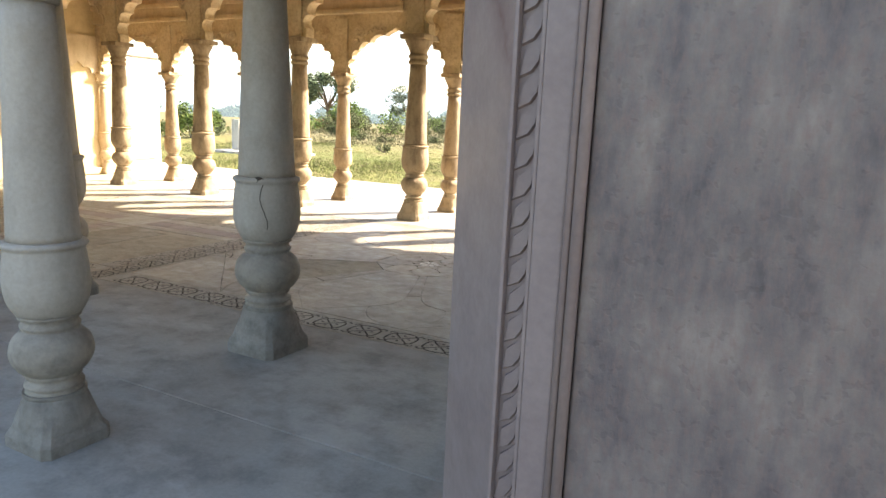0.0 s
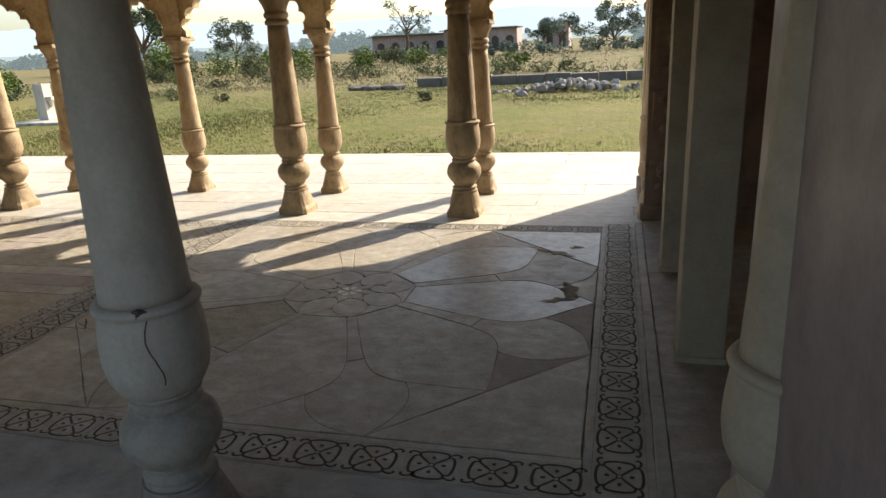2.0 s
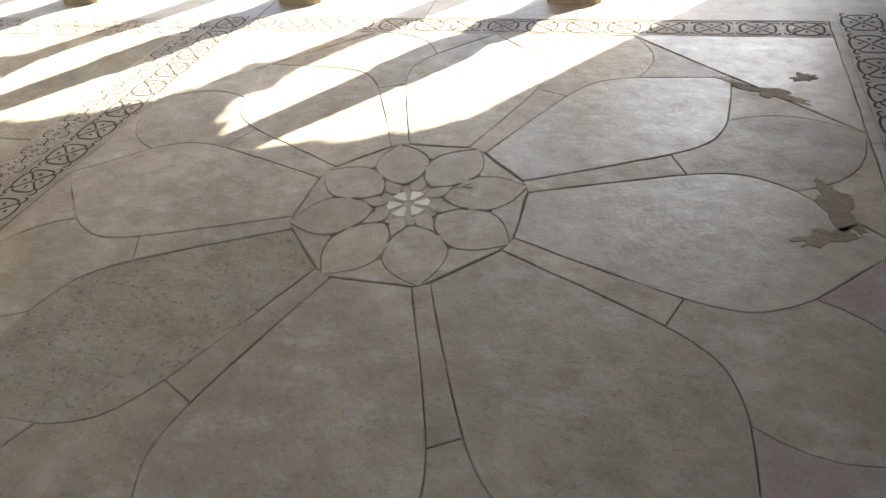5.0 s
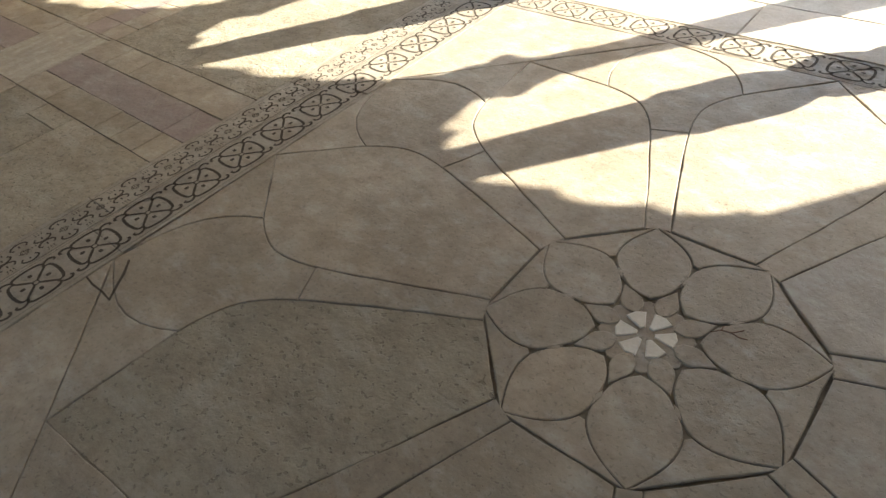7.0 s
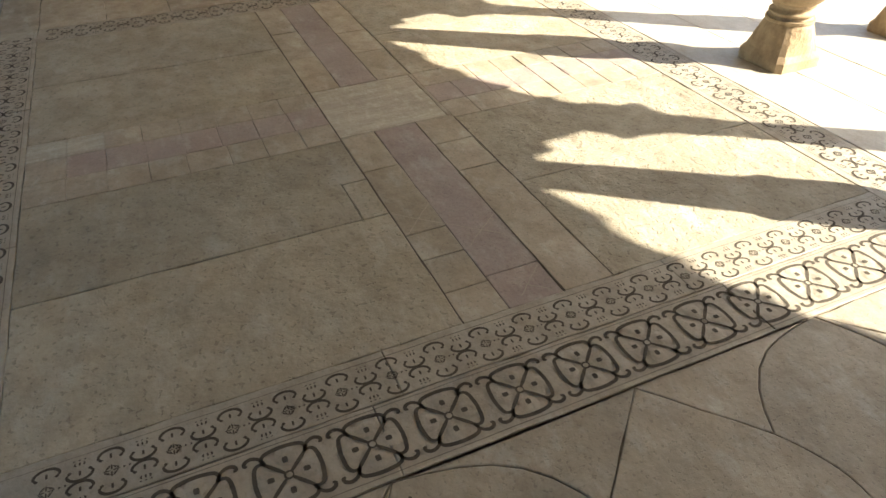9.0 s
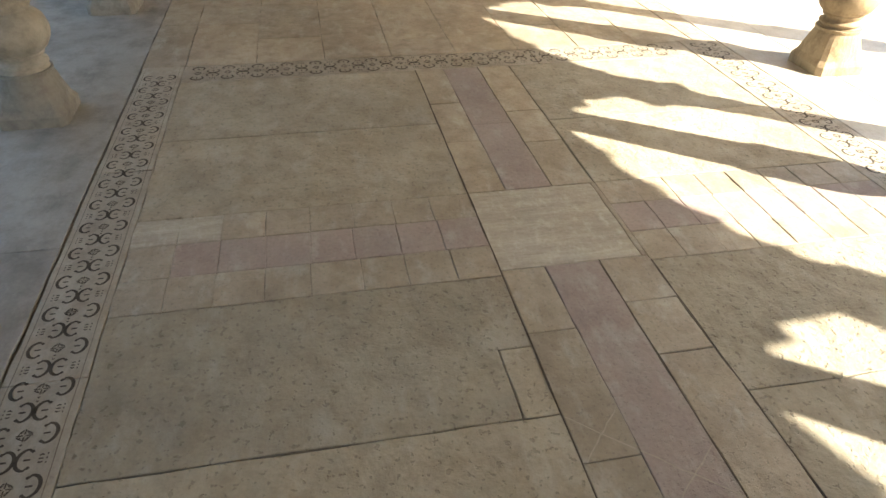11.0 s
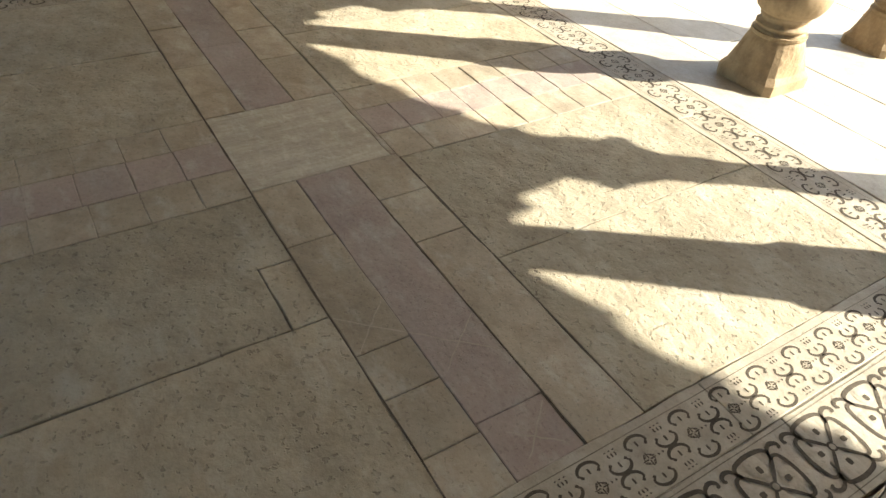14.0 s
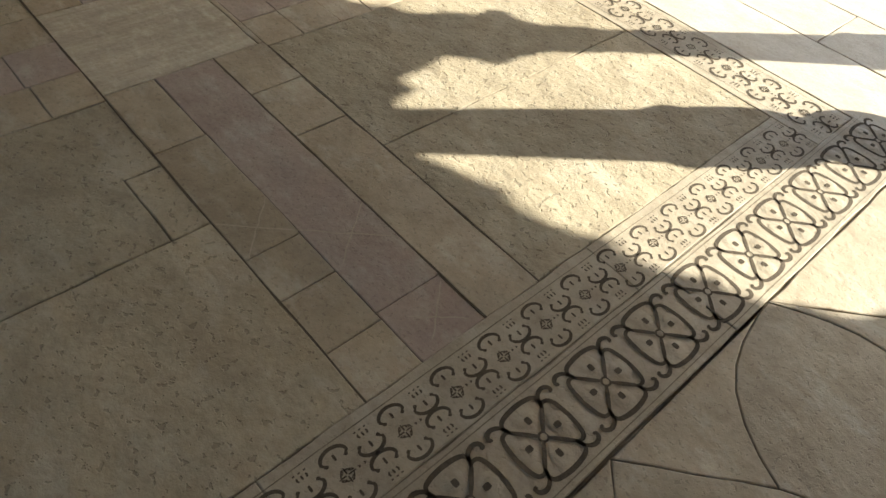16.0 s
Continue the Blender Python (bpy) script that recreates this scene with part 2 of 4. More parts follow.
def inset(points, d):
    """The outline (counter-clockwise) moved inwards by d."""
    out = []
    n = len(points)
    for i in range(n):
        p, q, r = Vector(points[i - 1]), Vector(points[i]), Vector(points[(i + 1) % n])
        a, b = (q - p), (r - q)
        if a.length < 1e-6 or b.length < 1e-6:
            out.append(tuple(q))
            continue
        a.normalize(), b.normalize()
        na, nb = Vector((-a.y, a.x)), Vector((-b.y, b.x))
        m = na + nb
        k = max(0.35, m.length_squared / 2)
        out.append(tuple(q + m * (d / k)))
    return out


def area2(points):
    return sum(a[0] * b[1] - b[0] * a[1] for a, b in zip(points, points[1:] + points[:1]))


def ccw(points):
    return points if area2(points) > 0 else points[::-1]


rng = random.Random(7)

# ---- columns ----
Z_SHAFT = 1.88


def build_column(name, m, s, stone_mat, label, group, base_mat=None, bulb_mat=None):
    """A baluster column: footed base, bulb, vase, tapering shaft, ringed neck, cup and abacus."""
    col = empty(name, m, label, "column", group)
    part("base", loft_square_round([(0.160, 0, 0), (0.160, 0, 0.052), (0.156, 0.06, 0.064), (0.150, 0.30, 0.085), (0.149, 0.62, 0.125), (0.142, 0.90, 0.175), (0.131, 1, 0.215), (0.123, 1, 0.232), (0.128, 1, 0.240), (0.128, 1, 0.252)], 32), base_mat or stone_mat, col)
    part("lower_bulb", lathe([(0.118, 0.252), (0.104, 0.259), (0.104, 0.268), (0.119, 0.275), (0.119, 0.287), (0.098, 0.293), (0.096, 0.312), (0.112, 0.318), (0.114, 0.328)]
                             + rounded([(0.112, 0.333), (0.138, 0.355), (0.162, 0.398), (0.1665, 0.440), (0.154, 0.486), (0.126, 0.518), (0.112, 0.527)], 4)
                             + [(0.108, 0.536), (0.117, 0.543), (0.119, 0.553), (0.112, 0.561), (0.107, 0.566), (0.107, 0.580), (0.124, 0.587), (0.126, 0.600)], 40), bulb_mat or stone_mat, col, smooth=True)
    part("vase", lathe(rounded([(0.124, 0.601), (0.138, 0.618), (0.158, 0.660), (0.1680, 0.715), (0.1672, 0.785), (0.1615, 0.845), (0.1560, 0.885)], 4)
                       + [(0.157, 0.891), (0.166, 0.899), (0.1690, 0.908), (0.1640, 0.918), (0.1450, 0.924)], 40), stone_mat, col, smooth=True)
    part("shaft", lathe([(0.1420, 0.924), (0.1400, 0.95)] + [(0.1400 - 0.0420 * (i / 8) ** 1.05, 0.95 + (Z_SHAFT - 0.95) * i / 8) for i in range(1, 9)], 40), stone_mat, col, smooth=True)
    part("capital", lathe([(0.0980, 1.88), (0.1144, 1.886), (0.1176, 1.905), (0.1144, 1.924), (0.1040, 1.93), (0.1040, 1.945), (0.1168, 1.952), (0.1200, 1.972), (0.1168, 1.992), (0.1056, 1.998), (0.1056, 2.015)]
                          + rounded([(0.1072, 2.018), (0.1184, 2.05), (0.1424, 2.10), (0.1640, 2.14), (0.1680, 2.165)], 3), 36), stone_mat, col, smooth=True)
    part("abacus", box(-0.170, 0.170, -0.170, 0.170, 2.165, 2.225, 0.012), stone_mat, col)
    col.matrix_world = m @ Matrix.Diagonal((s, s, s, 1))
    return col


XS = [0.370 - 1.82 * k for k in range(5)]
ROWS = {"A": (2.185, 1.0), "B": (3.17, 0.83), "C": (-2.385, 1.0), "D": (-3.53, 0.83)}
for row, (yy, sc) in ROWS.items():
    mat = SAND_COLUMN if row in "AB" else PALE
    lab = {"A": "tall yellow sandstone baluster column carrying the inner arcade", "B": "smaller yellow sandstone baluster column at the terrace edge",
           "C": "grey weathered stone baluster column with bulbous vase", "D": "smaller grey weathered baluster column of the outer row"}[row]
    first = None
    for k, xx in enumerate(XS):
        place = pose(xx + (-0.03 + 0.02 * k if row == "C" else 0.03 if row == "D" and k == 0 else 0.0), yy + (0.028 * k if row == "C" else -0.05 if row == "D" and k == 0 else 0.0), 0) @ pose(0, 0, 0, 0, 0, rng.uniform(-1.5, 1.5))
        if first is None:
            first = build_column("baluster_column", place, sc, mat, lab, "columns of row " + row, *((GRIME, PALE_WORN) if row in "CD" else ()))
        else:
            copy_thing(first, place)


# ---- cusped arches ----
def cusped(half, z0, z1, foils=9, depth=0.055):
    """Half-width, springing and crown; the outline from left foot to right foot."""
    def base(u):
        a = math.pi * (1 - u)
        c, s = math.cos(a), math.sin(a)
        return Vector((half * math.copysign(abs(c) ** 0.82, c), z0 + (z1 - z0 - depth) * (0.66 * abs(s) ** 0.90 + 0.34 * (1 - abs(c)) ** 1.1)))
    pts = []
    for k in range(foils):
        u0, u1 = k / foils, (k + 1) / foils
        p, q = base(u0), base(u1)
        chord = q - p
        nrm = Vector((-chord.y, chord.x)).normalized()
        mid_foil = k == foils // 2
        for s in range(8):
            w = s / 8
            bulge = math.sin(math.pi * w) ** 0.7 * (depth if not mid_foil else depth * 1.15)
            if mid_foil:
                bulge += max(0.0, 1 - abs(w - 0.5) * 6) * depth * 0.6
            pts.append(p + chord * w + nrm * bulge)
    pts.append(base(1.0))
    return [(v.x, v.y) for v in pts]


def arch_panel(half, z_foot, z_spring, z_crown, z_top, thick, bay, foils=9):
    """A spandrel panel of one bay, cut by a cusped opening."""
    curve = cusped(half, z_spring, z_crown, foils)
    outline = [(-bay / 2, z_foot), (-half, z_foot)] + curve + [(half, z_foot), (bay / 2, z_foot), (bay / 2, z_top), (-bay / 2, z_top)]
    bm = bmesh.new()
    rings = [[bm.verts.new((x, yy, z)) for x, z in outline] for yy in (-thick / 2, thick / 2)]
    n = len(outline)
    for i in range(n):
        bm.faces.new((rings[0][i], rings[0][(i + 1) % n], rings[1][(i + 1) % n], rings[1][i]))
    for tri in tessellate_polygon([[Vector((x, z, 0)) for x, z in outline]]):
        bm.faces.new([rings[0][i] for i in tri])
        bm.faces.new([rings[1][i] for i in tri[::-1]])
    return bm


def rim(half, z_spring, z_crown, yy, foils=9, out=0.03, proud=0.02):
    """Raised band that follows the cusps on one face."""
    c = cusped(half, z_spring, z_crown, foils)
    d = cusped(half + out, z_spring, z_crown + out, foils)
    bm = bmesh.new()
    front = -1 if yy < 0 else 1
    ra = [bm.verts.new((x, yy, z)) for x, z in c]
    rb = [bm.verts.new((x, yy + front * proud, z)) for x, z in c]
    rc = [bm.verts.new((x, yy + front * proud, z)) for x, z in d]
    rd = [bm.verts.new((x, yy, z)) for x, z in d]
    for a, b in ((ra, rb), (rb, rc), (rc, rd)):
        for i in range(len(c) - 1):
            bm.faces.new((a[i], a[i + 1], b[i + 1], b[i]))
    return bm


def rosette(r, depth):
    bm = bmesh.new()
    bmesh.ops.create_cone(bm, cap_ends=True, segments=20, radius1=r, radius2=r * 0.85, depth=depth)
    for k in range(8):
        a = k * math.pi / 4
        bmesh.ops.create_uvsphere(bm, u_segments=8, v_segments=5, radius=1, matrix=Matrix.Translation((r * 0.55 * math.cos(a), r * 0.55 * math.sin(a), depth / 2)) @ Matrix.Rotation(a, 4, "Z") @ Matrix.Diagonal((r * 0.28, r * 0.16, depth * 0.5, 1)))
    bmesh.ops.create_uvsphere(bm, u_segments=10, v_segments=6, radius=1, matrix=Matrix.Translation((0, 0, depth / 2)) @ Matrix.Diagonal((r * 0.2, r * 0.2, depth * 0.6, 1)))
    return bm


def scroll(pts, w, h):
    """A raised tendril along a line in the x-z plane, facing -y."""
    bm = bmesh.new()
    prev = None
    n = len(pts)
    for i, (x, z) in enumerate(pts):
        a, b = Vector(pts[max(0, i - 1)]), Vector(pts[min(n - 1, i + 1)])
        d = (b - a).normalized()
        nn = Vector((-d.y, d.x)) * w * (1 - 0.6 * i / n)
        row = [bm.verts.new((x + nn.x, 0, z + nn.y)), bm.verts.new((x, -h, z)), bm.verts.new((x - nn.x, 0, z - nn.y))]
        if prev:
            bm.faces.new((prev[0], prev[1], row[1], row[0]))
            bm.faces.new((prev[1], prev[2], row[2], row[1]))
        prev = row
    return bm


def carve_spandrel(half, z_spring, z_crown, z_top, bay, dens):
    """Leaf scrolls and two rosettes over one arch, on the face turned to -y."""
    bm = bmesh.new()
    r = random.Random(3)
    c = cusped(half, z_spring, z_crown)
    for side in (-1, 1):
        for k in range(dens):
            x0 = side * (half * 0.25 + (bay / 2 - 0.2 - half * 0.25) * (k + 0.4) / dens)
            i = min(range(len(c)), key=lambda j: abs(c[j][0] - x0))
            lo, hi = max(c[i][1] + 0.06, z_spring + 0.02), z_top - 0.05
            if hi - lo < 0.06:
                continue
            for q in range(max(1, int((hi - lo) / 0.12))):
                z = lo + (hi - lo) * (q + 0.5) / max(1, int((hi - lo) / 0.12))
                s = r.choice((-1, 1))
                pts = [(x0 + side * 0.012 * t * math.cos(0.5 * t) * 0.75, z + s * 0.012 * t * math.sin(0.5 * t) * 0.75) for t in [0.6 * j for j in range(12)]]
                piece = scroll(pts, 0.017, 0.022)
                me = bpy.data.meshes.new("tmp")
                piece.to_mesh(me)
                piece.free()
                bm.from_mesh(me)
                bpy.data.meshes.remove(me)
    return bm


BAY = 1.82


def arcade(name, y, s, thick, xs, half, z_foot, z_spring, z_crown, z_top, label, mat, face):
    wall = empty(name, pose(0, y, 0), label, "arcade", "", "structure")
    carv = carve_spandrel(half, z_spring, z_crown, z_top - 0.12, BAY, 7)
    carv_me = bpy.data.meshes.new("carving")
    carv.to_mesh(carv_me)
    carv.free()
    carv_me.materials.append(mat)
    meshes = {}
    for key, bm in (("arch_panel", arch_panel(half, z_foot, z_spring, z_crown, z_top, thick, BAY)), ("arch_rim", rim(half, z_spring, z_crown, -thick / 2)),
                    ("spandrel_rosette", rosette(0.085, 0.03)), ("impost", box(-0.115, 0.115, -thick / 2 - 0.035, thick / 2 + 0.035, z_foot, z_top - 0.05, 0.012)),
                    ("bracket", loft_square_round([(0.03, 0, 0), (0.06, 0.3, 0.05), (0.085, 0.2, 0.11), (0.09, 0, 0.14)], 16))):
        me = bpy.data.meshes.new(key)
        bmesh.ops.recalc_face_normals(bm, faces=bm.faces[:])
        bm.to_mesh(me)
        bm.free()
        me.materials.append(mat)
        meshes[key] = me
    meshes["carving"] = carv_me

    def put(key, m):
        ob = new(key, meshes[key])
        ob.parent = wall
        ob.matrix_basis = m
    for xx in xs:
        put("arch_panel", pose(xx, 0, 0))
        put("arch_rim", pose(xx, 0, 0))
        put("carving", pose(xx, -thick / 2, 0))
        for side in (-1, 1):
            put("spandrel_rosette", pose(xx + side * (half * 0.80), -thick / 2 - 0.012, z_crown - 0.02, 90, 0, 0))
    for xx in sorted({round(v + d * BAY / 2, 3) for v in xs for d in (-1, 1)}):
        put("impost", pose(xx, 0, 0))
    return wall


mids = [XS[0] + BAY / 2 - BAY * k for k in range(6)]
arcade("arcade_inner_north", 2.185, 1, 0.15, mids, 0.735, 2.225, 2.34, 3.00, 3.20, "carved sandstone arcade of cusped arches over the inner columns", SAND_CARVED, -1)
arcade("arcade_outer_north", 3.17, 1, 0.11, mids, 0.750, 1.847, 1.92, 2.44, 2.66, "carved sandstone arcade of cusped arches along the terrace", SAND_CARVED, -1)
arcade("arcade_inner_south", -2.385, 1, 0.15, mids, 0.735, 2.225, 2.34, 3.00, 3.20, "carved sandstone arcade of cusped arches over the inner columns", SAND_CARVED, -1)
arcade("arcade_outer_south", -3.53, 1, 0.11, mids, 0.750, 1.847, 1.92, 2.44, 2.66, "carved sandstone arcade of cusped arches of the outer row", SAND_CARVED, -1)
XW, XE = -8.72, 2.13
for nm, y in (("cornice_north", 3.17), ("cornice_south", -3.53)):
    bm = box(XW + 0.0, XE, y - 0.14, y + 0.14, 2.66, 2.72, 0.01)
    add_box(bm, XW, XE, y - 0.11, y + 0.11, 2.72, 2.88)
    add_box(bm, XW, XE, y - 0.15, y + 0.15, 2.88, 2.95, 0.012)
    add_box(bm, XW, XE, y - 0.11, y + 0.11, 2.95, 3.41)
    tagged(obj(nm, bm, SAND), "moulded sandstone cornice above the outer arches", "cornice", "", "structure")
for nm, y in (("lintel_north", 2.185), ("lintel_south", -2.385)):
    bm = box(XW, XE, y - 0.15, y + 0.15, 3.20, 3.26, 0.012)
    add_box(bm, XW, XE, y - 0.12, y + 0.12, 3.26, 3.41)
    tagged(obj(nm, bm, SAND), "plain sandstone lintel above the inner arches", "lintel", "", "structure")
tagged(obj("ceiling", box(XW - 0.3, XE + 3.4, -3.75, 3.40, 3.412, 3.70), CEIL), "plastered flat ceiling of the arcaded hall", "ceiling", "", "structure")

# ---- east building: piers, openings, marble corner ----
def engaged(name, x, y, side, s, mat, label):
    """Half of a baluster column standing against a wall."""
    return build_column(name, pose(x, y, 0), s, mat, label, "engaged columns")


def wall_box(name, b, mat, label, kind="structure", bevel=0.012):
    return tagged(obj(name, box(*b, bevel), mat), label, "wall", "", kind)


# north end pier of the east wall with carved panels
pier = empty("wall_east_north_pier", pose(0, 0, 0), "red sandstone end pier with carved panels", "pier", "", "structure")
part("body", box(2.06, 3.6, 2.06, 3.42, 0.0, 3.412, 0.01), REDSTONE, pier)
part("plinth", box(2.03, 3.6, 2.03, 3.46, 0.0, 0.14, 0.02), REDSTONE, pier)
for z0, z1 in ((0.25, 0.55), (0.75, 1.15), (1.35, 1.75), (1.95, 2.35)):
    part("carved_panel", box(2.10, 2.42, 2.045, 2.075, z0, z1, 0.012), REDSTONE, pier)
    bmc = bmesh.new()
    for k in range(7):
        bmesh.ops.create_uvsphere(bmc, u_segments=8, v_segments=6, radius=1, matrix=Matrix.Translation((2.26 + rng.uniform(-0.09, 0.09), 2.04, z0 + (z1 - z0) * (k + 0.7) / 8)) @ Matrix.Diagonal((0.04, 0.018, 0.035, 1)))
    part("carved_relief", bmc, REDSTONE, pier, smooth=True)
for yy in (2.30, 2.75, 3.05):
    part("face_panel", box(2.045, 2.075, yy - 0.10, yy + 0.10, 0.25, 2.6, 0.012), SAND, pier)
engaged("engaged_column", 2.17, 2.245, 1, 1.0, SAND, "yellow sandstone half column against the end pier")
engaged("engaged_column", 2.20, 3.17, 1, 0.83, SAND, "smaller sandstone half column at the terrace end of the pier")

# plain square piers of the openings
for yy in (0.645, -0.765):
    p = empty("square_pier", pose(2.135, yy, 0), "plain dusty stone square pier in the opening", "pier", "piers of the opening")
    part("shaft", box(0, 0.23, 0, 0.20, 0.0, 2.9, 0.008), JAMB, p)
    part("base", box(-0.012, 0.242, -0.012, 0.212, 0.0, 0.035, 0.006), JAMB, p)
wall_box("wall_east_lintel", (2.10, 2.40, -2.62, 2.06, 2.9, 3.412), JAMB, "plain stone lintel over the openings")
# room behind the openings
wall_box("wall_east_back", (4.55, 4.75, -3.72, 3.42, 0.0, 3.412), REDSTONE, "dark red stone back wall of the side room")
wall_box("wall_east_room_north", (3.6, 4.55, 3.2, 3.42, 0.0, 3.412), REDSTONE, "dark red stone side wall of the room")
d = empty("door_1", pose(4.5, 0.0, 0.0), "closed dark wooden double door in the back wall", "door", "", "structure")
for k in (-1, 1):
    leaf = part("leaf", box(-0.03, 0.03, 0.01 if k > 0 else -0.6, 0.6 if k > 0 else -0.01, 0.1, 2.1, 0.006), REDSTONE, d)
    for z0 in (0.2, 0.85, 1.5):
        part("panel", box(-0.05, -0.03, 0.09 if k > 0 else -0.51, 0.51 if k > 0 else -0.09, z0, z0 + 0.5, 0.008), REDSTONE, leaf)
part("frame", add_box(add_box(box(-0.06, 0.04, -0.72, -0.6, 0, 2.22, 0.01), -0.06, 0.04, 0.6, 0.72, 0, 2.22, 0.01), -0.06, 0.04, -0.72, 0.72, 2.1, 2.22, 0.01), JAMB, d)
part("threshold", box(-0.10, 0.04, -0.72, 0.72, 0.0, 0.1, 0.01), JAMB, d)
ld = empty("wall_ledge", pose(3.62, 1.2, 0), "small pale stone ledge in the dim side room", "ledge", "")
part("slab", box(0, 0.30, -0.3, 0.3, 1.02, 1.08, 0.008), WHITE, ld)
part("support", box(0.04, 0.26, -0.25, 0.25, 0.0, 1.02, 0.01), REDSTONE, ld)

# marble corner block, south: chamfered corner, leaf band, moulding, recessed panel
corner = empty("wall_east_south", pose(0, 0, 0), "marble-faced wall with a carved leaf border and panel", "wall", "", "structure")


def upright(points, z0, z1):
    return prism(ccw(points), z0, z1, 0.004)


part("core", upright([(2.165, -2.19), (2.165, -3.795), (2.350, -3.985), (4.75, -3.985), (4.75, -2.19)], 0.0, 3.412), MARBLE, corner)
part("fillet", upright([(2.138, -3.812), (2.330, -4.012), (2.352, -3.983), (2.160, -3.785)], 0.0, 3.41), MARBLE_VEIN, corner, "pale pinkish marble strip with a red vein")
part("band_back", box(2.330, 2.378, -4.012, -3.985, 0.10, 3.41, 0.001), MARBLE, corner)
part("band_edge", box(2.328, 2.335, -4.028, -4.012, 0.10, 3.41, 0.002), MARBLE, corner)
part("band_edge", box(2.373, 2.380, -4.034, -4.012, 0.10, 3.41, 0.002), MARBLE, corner)
part("moulding_flat", box(2.380, 2.428, -4.036, -3.985, 0.10, 3.41, 0.004), MARBLE, corner)
bmm = bmesh.new()
for x, r in ((2.434, 0.006), (2.449, 0.009)):
    bmesh.ops.create_cone(bmm, cap_ends=True, segments=14, radius1=r, radius2=r, depth=3.31, matrix=Matrix.Translation((x, -4.036, 1.755)))
part("roll_moulding", bmm, MARBLE, corner, smooth=True)
part("panel", box(2.457, 3.60, -4.026, -3.985, 0.05, 3.36, 0.003), MARBLE_DARK, corner, "blotched purple-grey marble panel")
part("panel_frame", box(3.60, 4.75, -4.045, -3.985, 0.0, 3.41, 0.006), MARBLE, corner)
part("foot", box(2.34, 3.60, -4.040, -3.985, 0.0, 0.05, 0.004), MARBLE, corner)
leaf_pts = [(-0.019, -0.034), (0.002, -0.025), (0.014, -0.008), (0.0188, 0.020), (0.016, 0.031), (0.004, 0.017), (-0.012, 0.004)]
lf = bmesh.new()
ring0 = [lf.verts.new((x, 0, z)) for x, z in leaf_pts]
ring1 = [lf.verts.new((x * 0.84, -0.006, z * 0.88)) for x, z in leaf_pts]
for i in range(len(leaf_pts)):
    lf.faces.new((ring0[i], ring0[(i + 1) % 7], ring1[(i + 1) % 7], ring1[i]))
lf.faces.new(ring1)
leaf_me = bpy.data.meshes.new("leaf")
bmesh.ops.recalc_face_normals(lf, faces=lf.faces[:])
lf.to_mesh(leaf_me)
lf.free()
leaf_me.materials.append(MARBLE)
for k in range(70):
    o = new("leaf", leaf_me)
    o.parent = corner
    o.matrix_basis = pose(2.354, -4.012, 0.14 + k * 0.046)

# slim corner shaft with a vase-shaped head
cs = empty("corner_colonnette", pose(2.140, -3.645, 0), "slim pale marble corner shaft with a vase-shaped capital", "colonnette")
part("shaft", lathe([(0.024, 0.0), (0.021, 0.4), (0.012, 1.61)], 16), PALE, cs, smooth=True)
part("vase_capital", lathe([(0.013, 1.61), (0.025, 1.612), (0.025, 1.625)] + rounded([(0.019, 1.627), (0.017, 1.66), (0.020, 1.70), (0.026, 1.735), (0.024, 1.77), (0.016, 1.79)], 3) + [(0.016, 1.795), (0.023, 1.802), (0.027, 1.815), (0.023, 1.83)], 20), PALE, cs, smooth=True)
part("upper_shaft", lathe([(0.013, 1.83), (0.013, 3.41)], 16), PALE, cs, smooth=True)
engaged("engaged_column", 2.235, -2.50, 1, 0.97, JAMB, "dusty brown stone half column against the marble wall")

# ---- west building ----
west = empty("wall_west", pose(0, 0, 0), "yellow plastered end wall with shallow arched niches", "wall", "", "structure")
part("body", box(-11.5, -8.72, -3.72, 3.42, 0.0, 3.412, 0.01), PLASTER, west)
for yc in (2.7, 1.3, 0.0, -1.3):
    nb = arch_panel(0.36, 0.1, 1.55, 2.0, 2.45, 0.06, 0.95, 7)
    fr = part("niche_frame", nb, SAND, west)
    fr.matrix_basis = pose(-8.705, yc, 0, 0, 0, 90)
part("plinth", box(-8.72, -8.66, -3.72, 3.42, 0.0, 0.12, 0.015), PLASTER, west)
engaged("engaged_column", -8.70, 2.185, 1, 1.0, SAND, "yellow sandstone half column against the west wall")
engaged("engaged_column", -8.70, 3.17, 1, 0.83, SAND, "smaller sandstone half column against the west wall")
wh = empty("white_wall", pose(0, 0, 0), "stained whitewashed wall block with a flat coping", "wall", "", "structure")
part("body", box(-11.6, -8.70, 3.43, 4.40, 0.0, 2.20, 0.02), WHITE, wh)
part("coping", box(-11.64, -8.66, 3.43, 4.44, 2.20, 2.28, 0.02), WHITE, wh)
part("pilaster", box(-8.70, -8.67, 3.50, 4.25, 0.25, 1.95, 0.01), WHITE, wh)

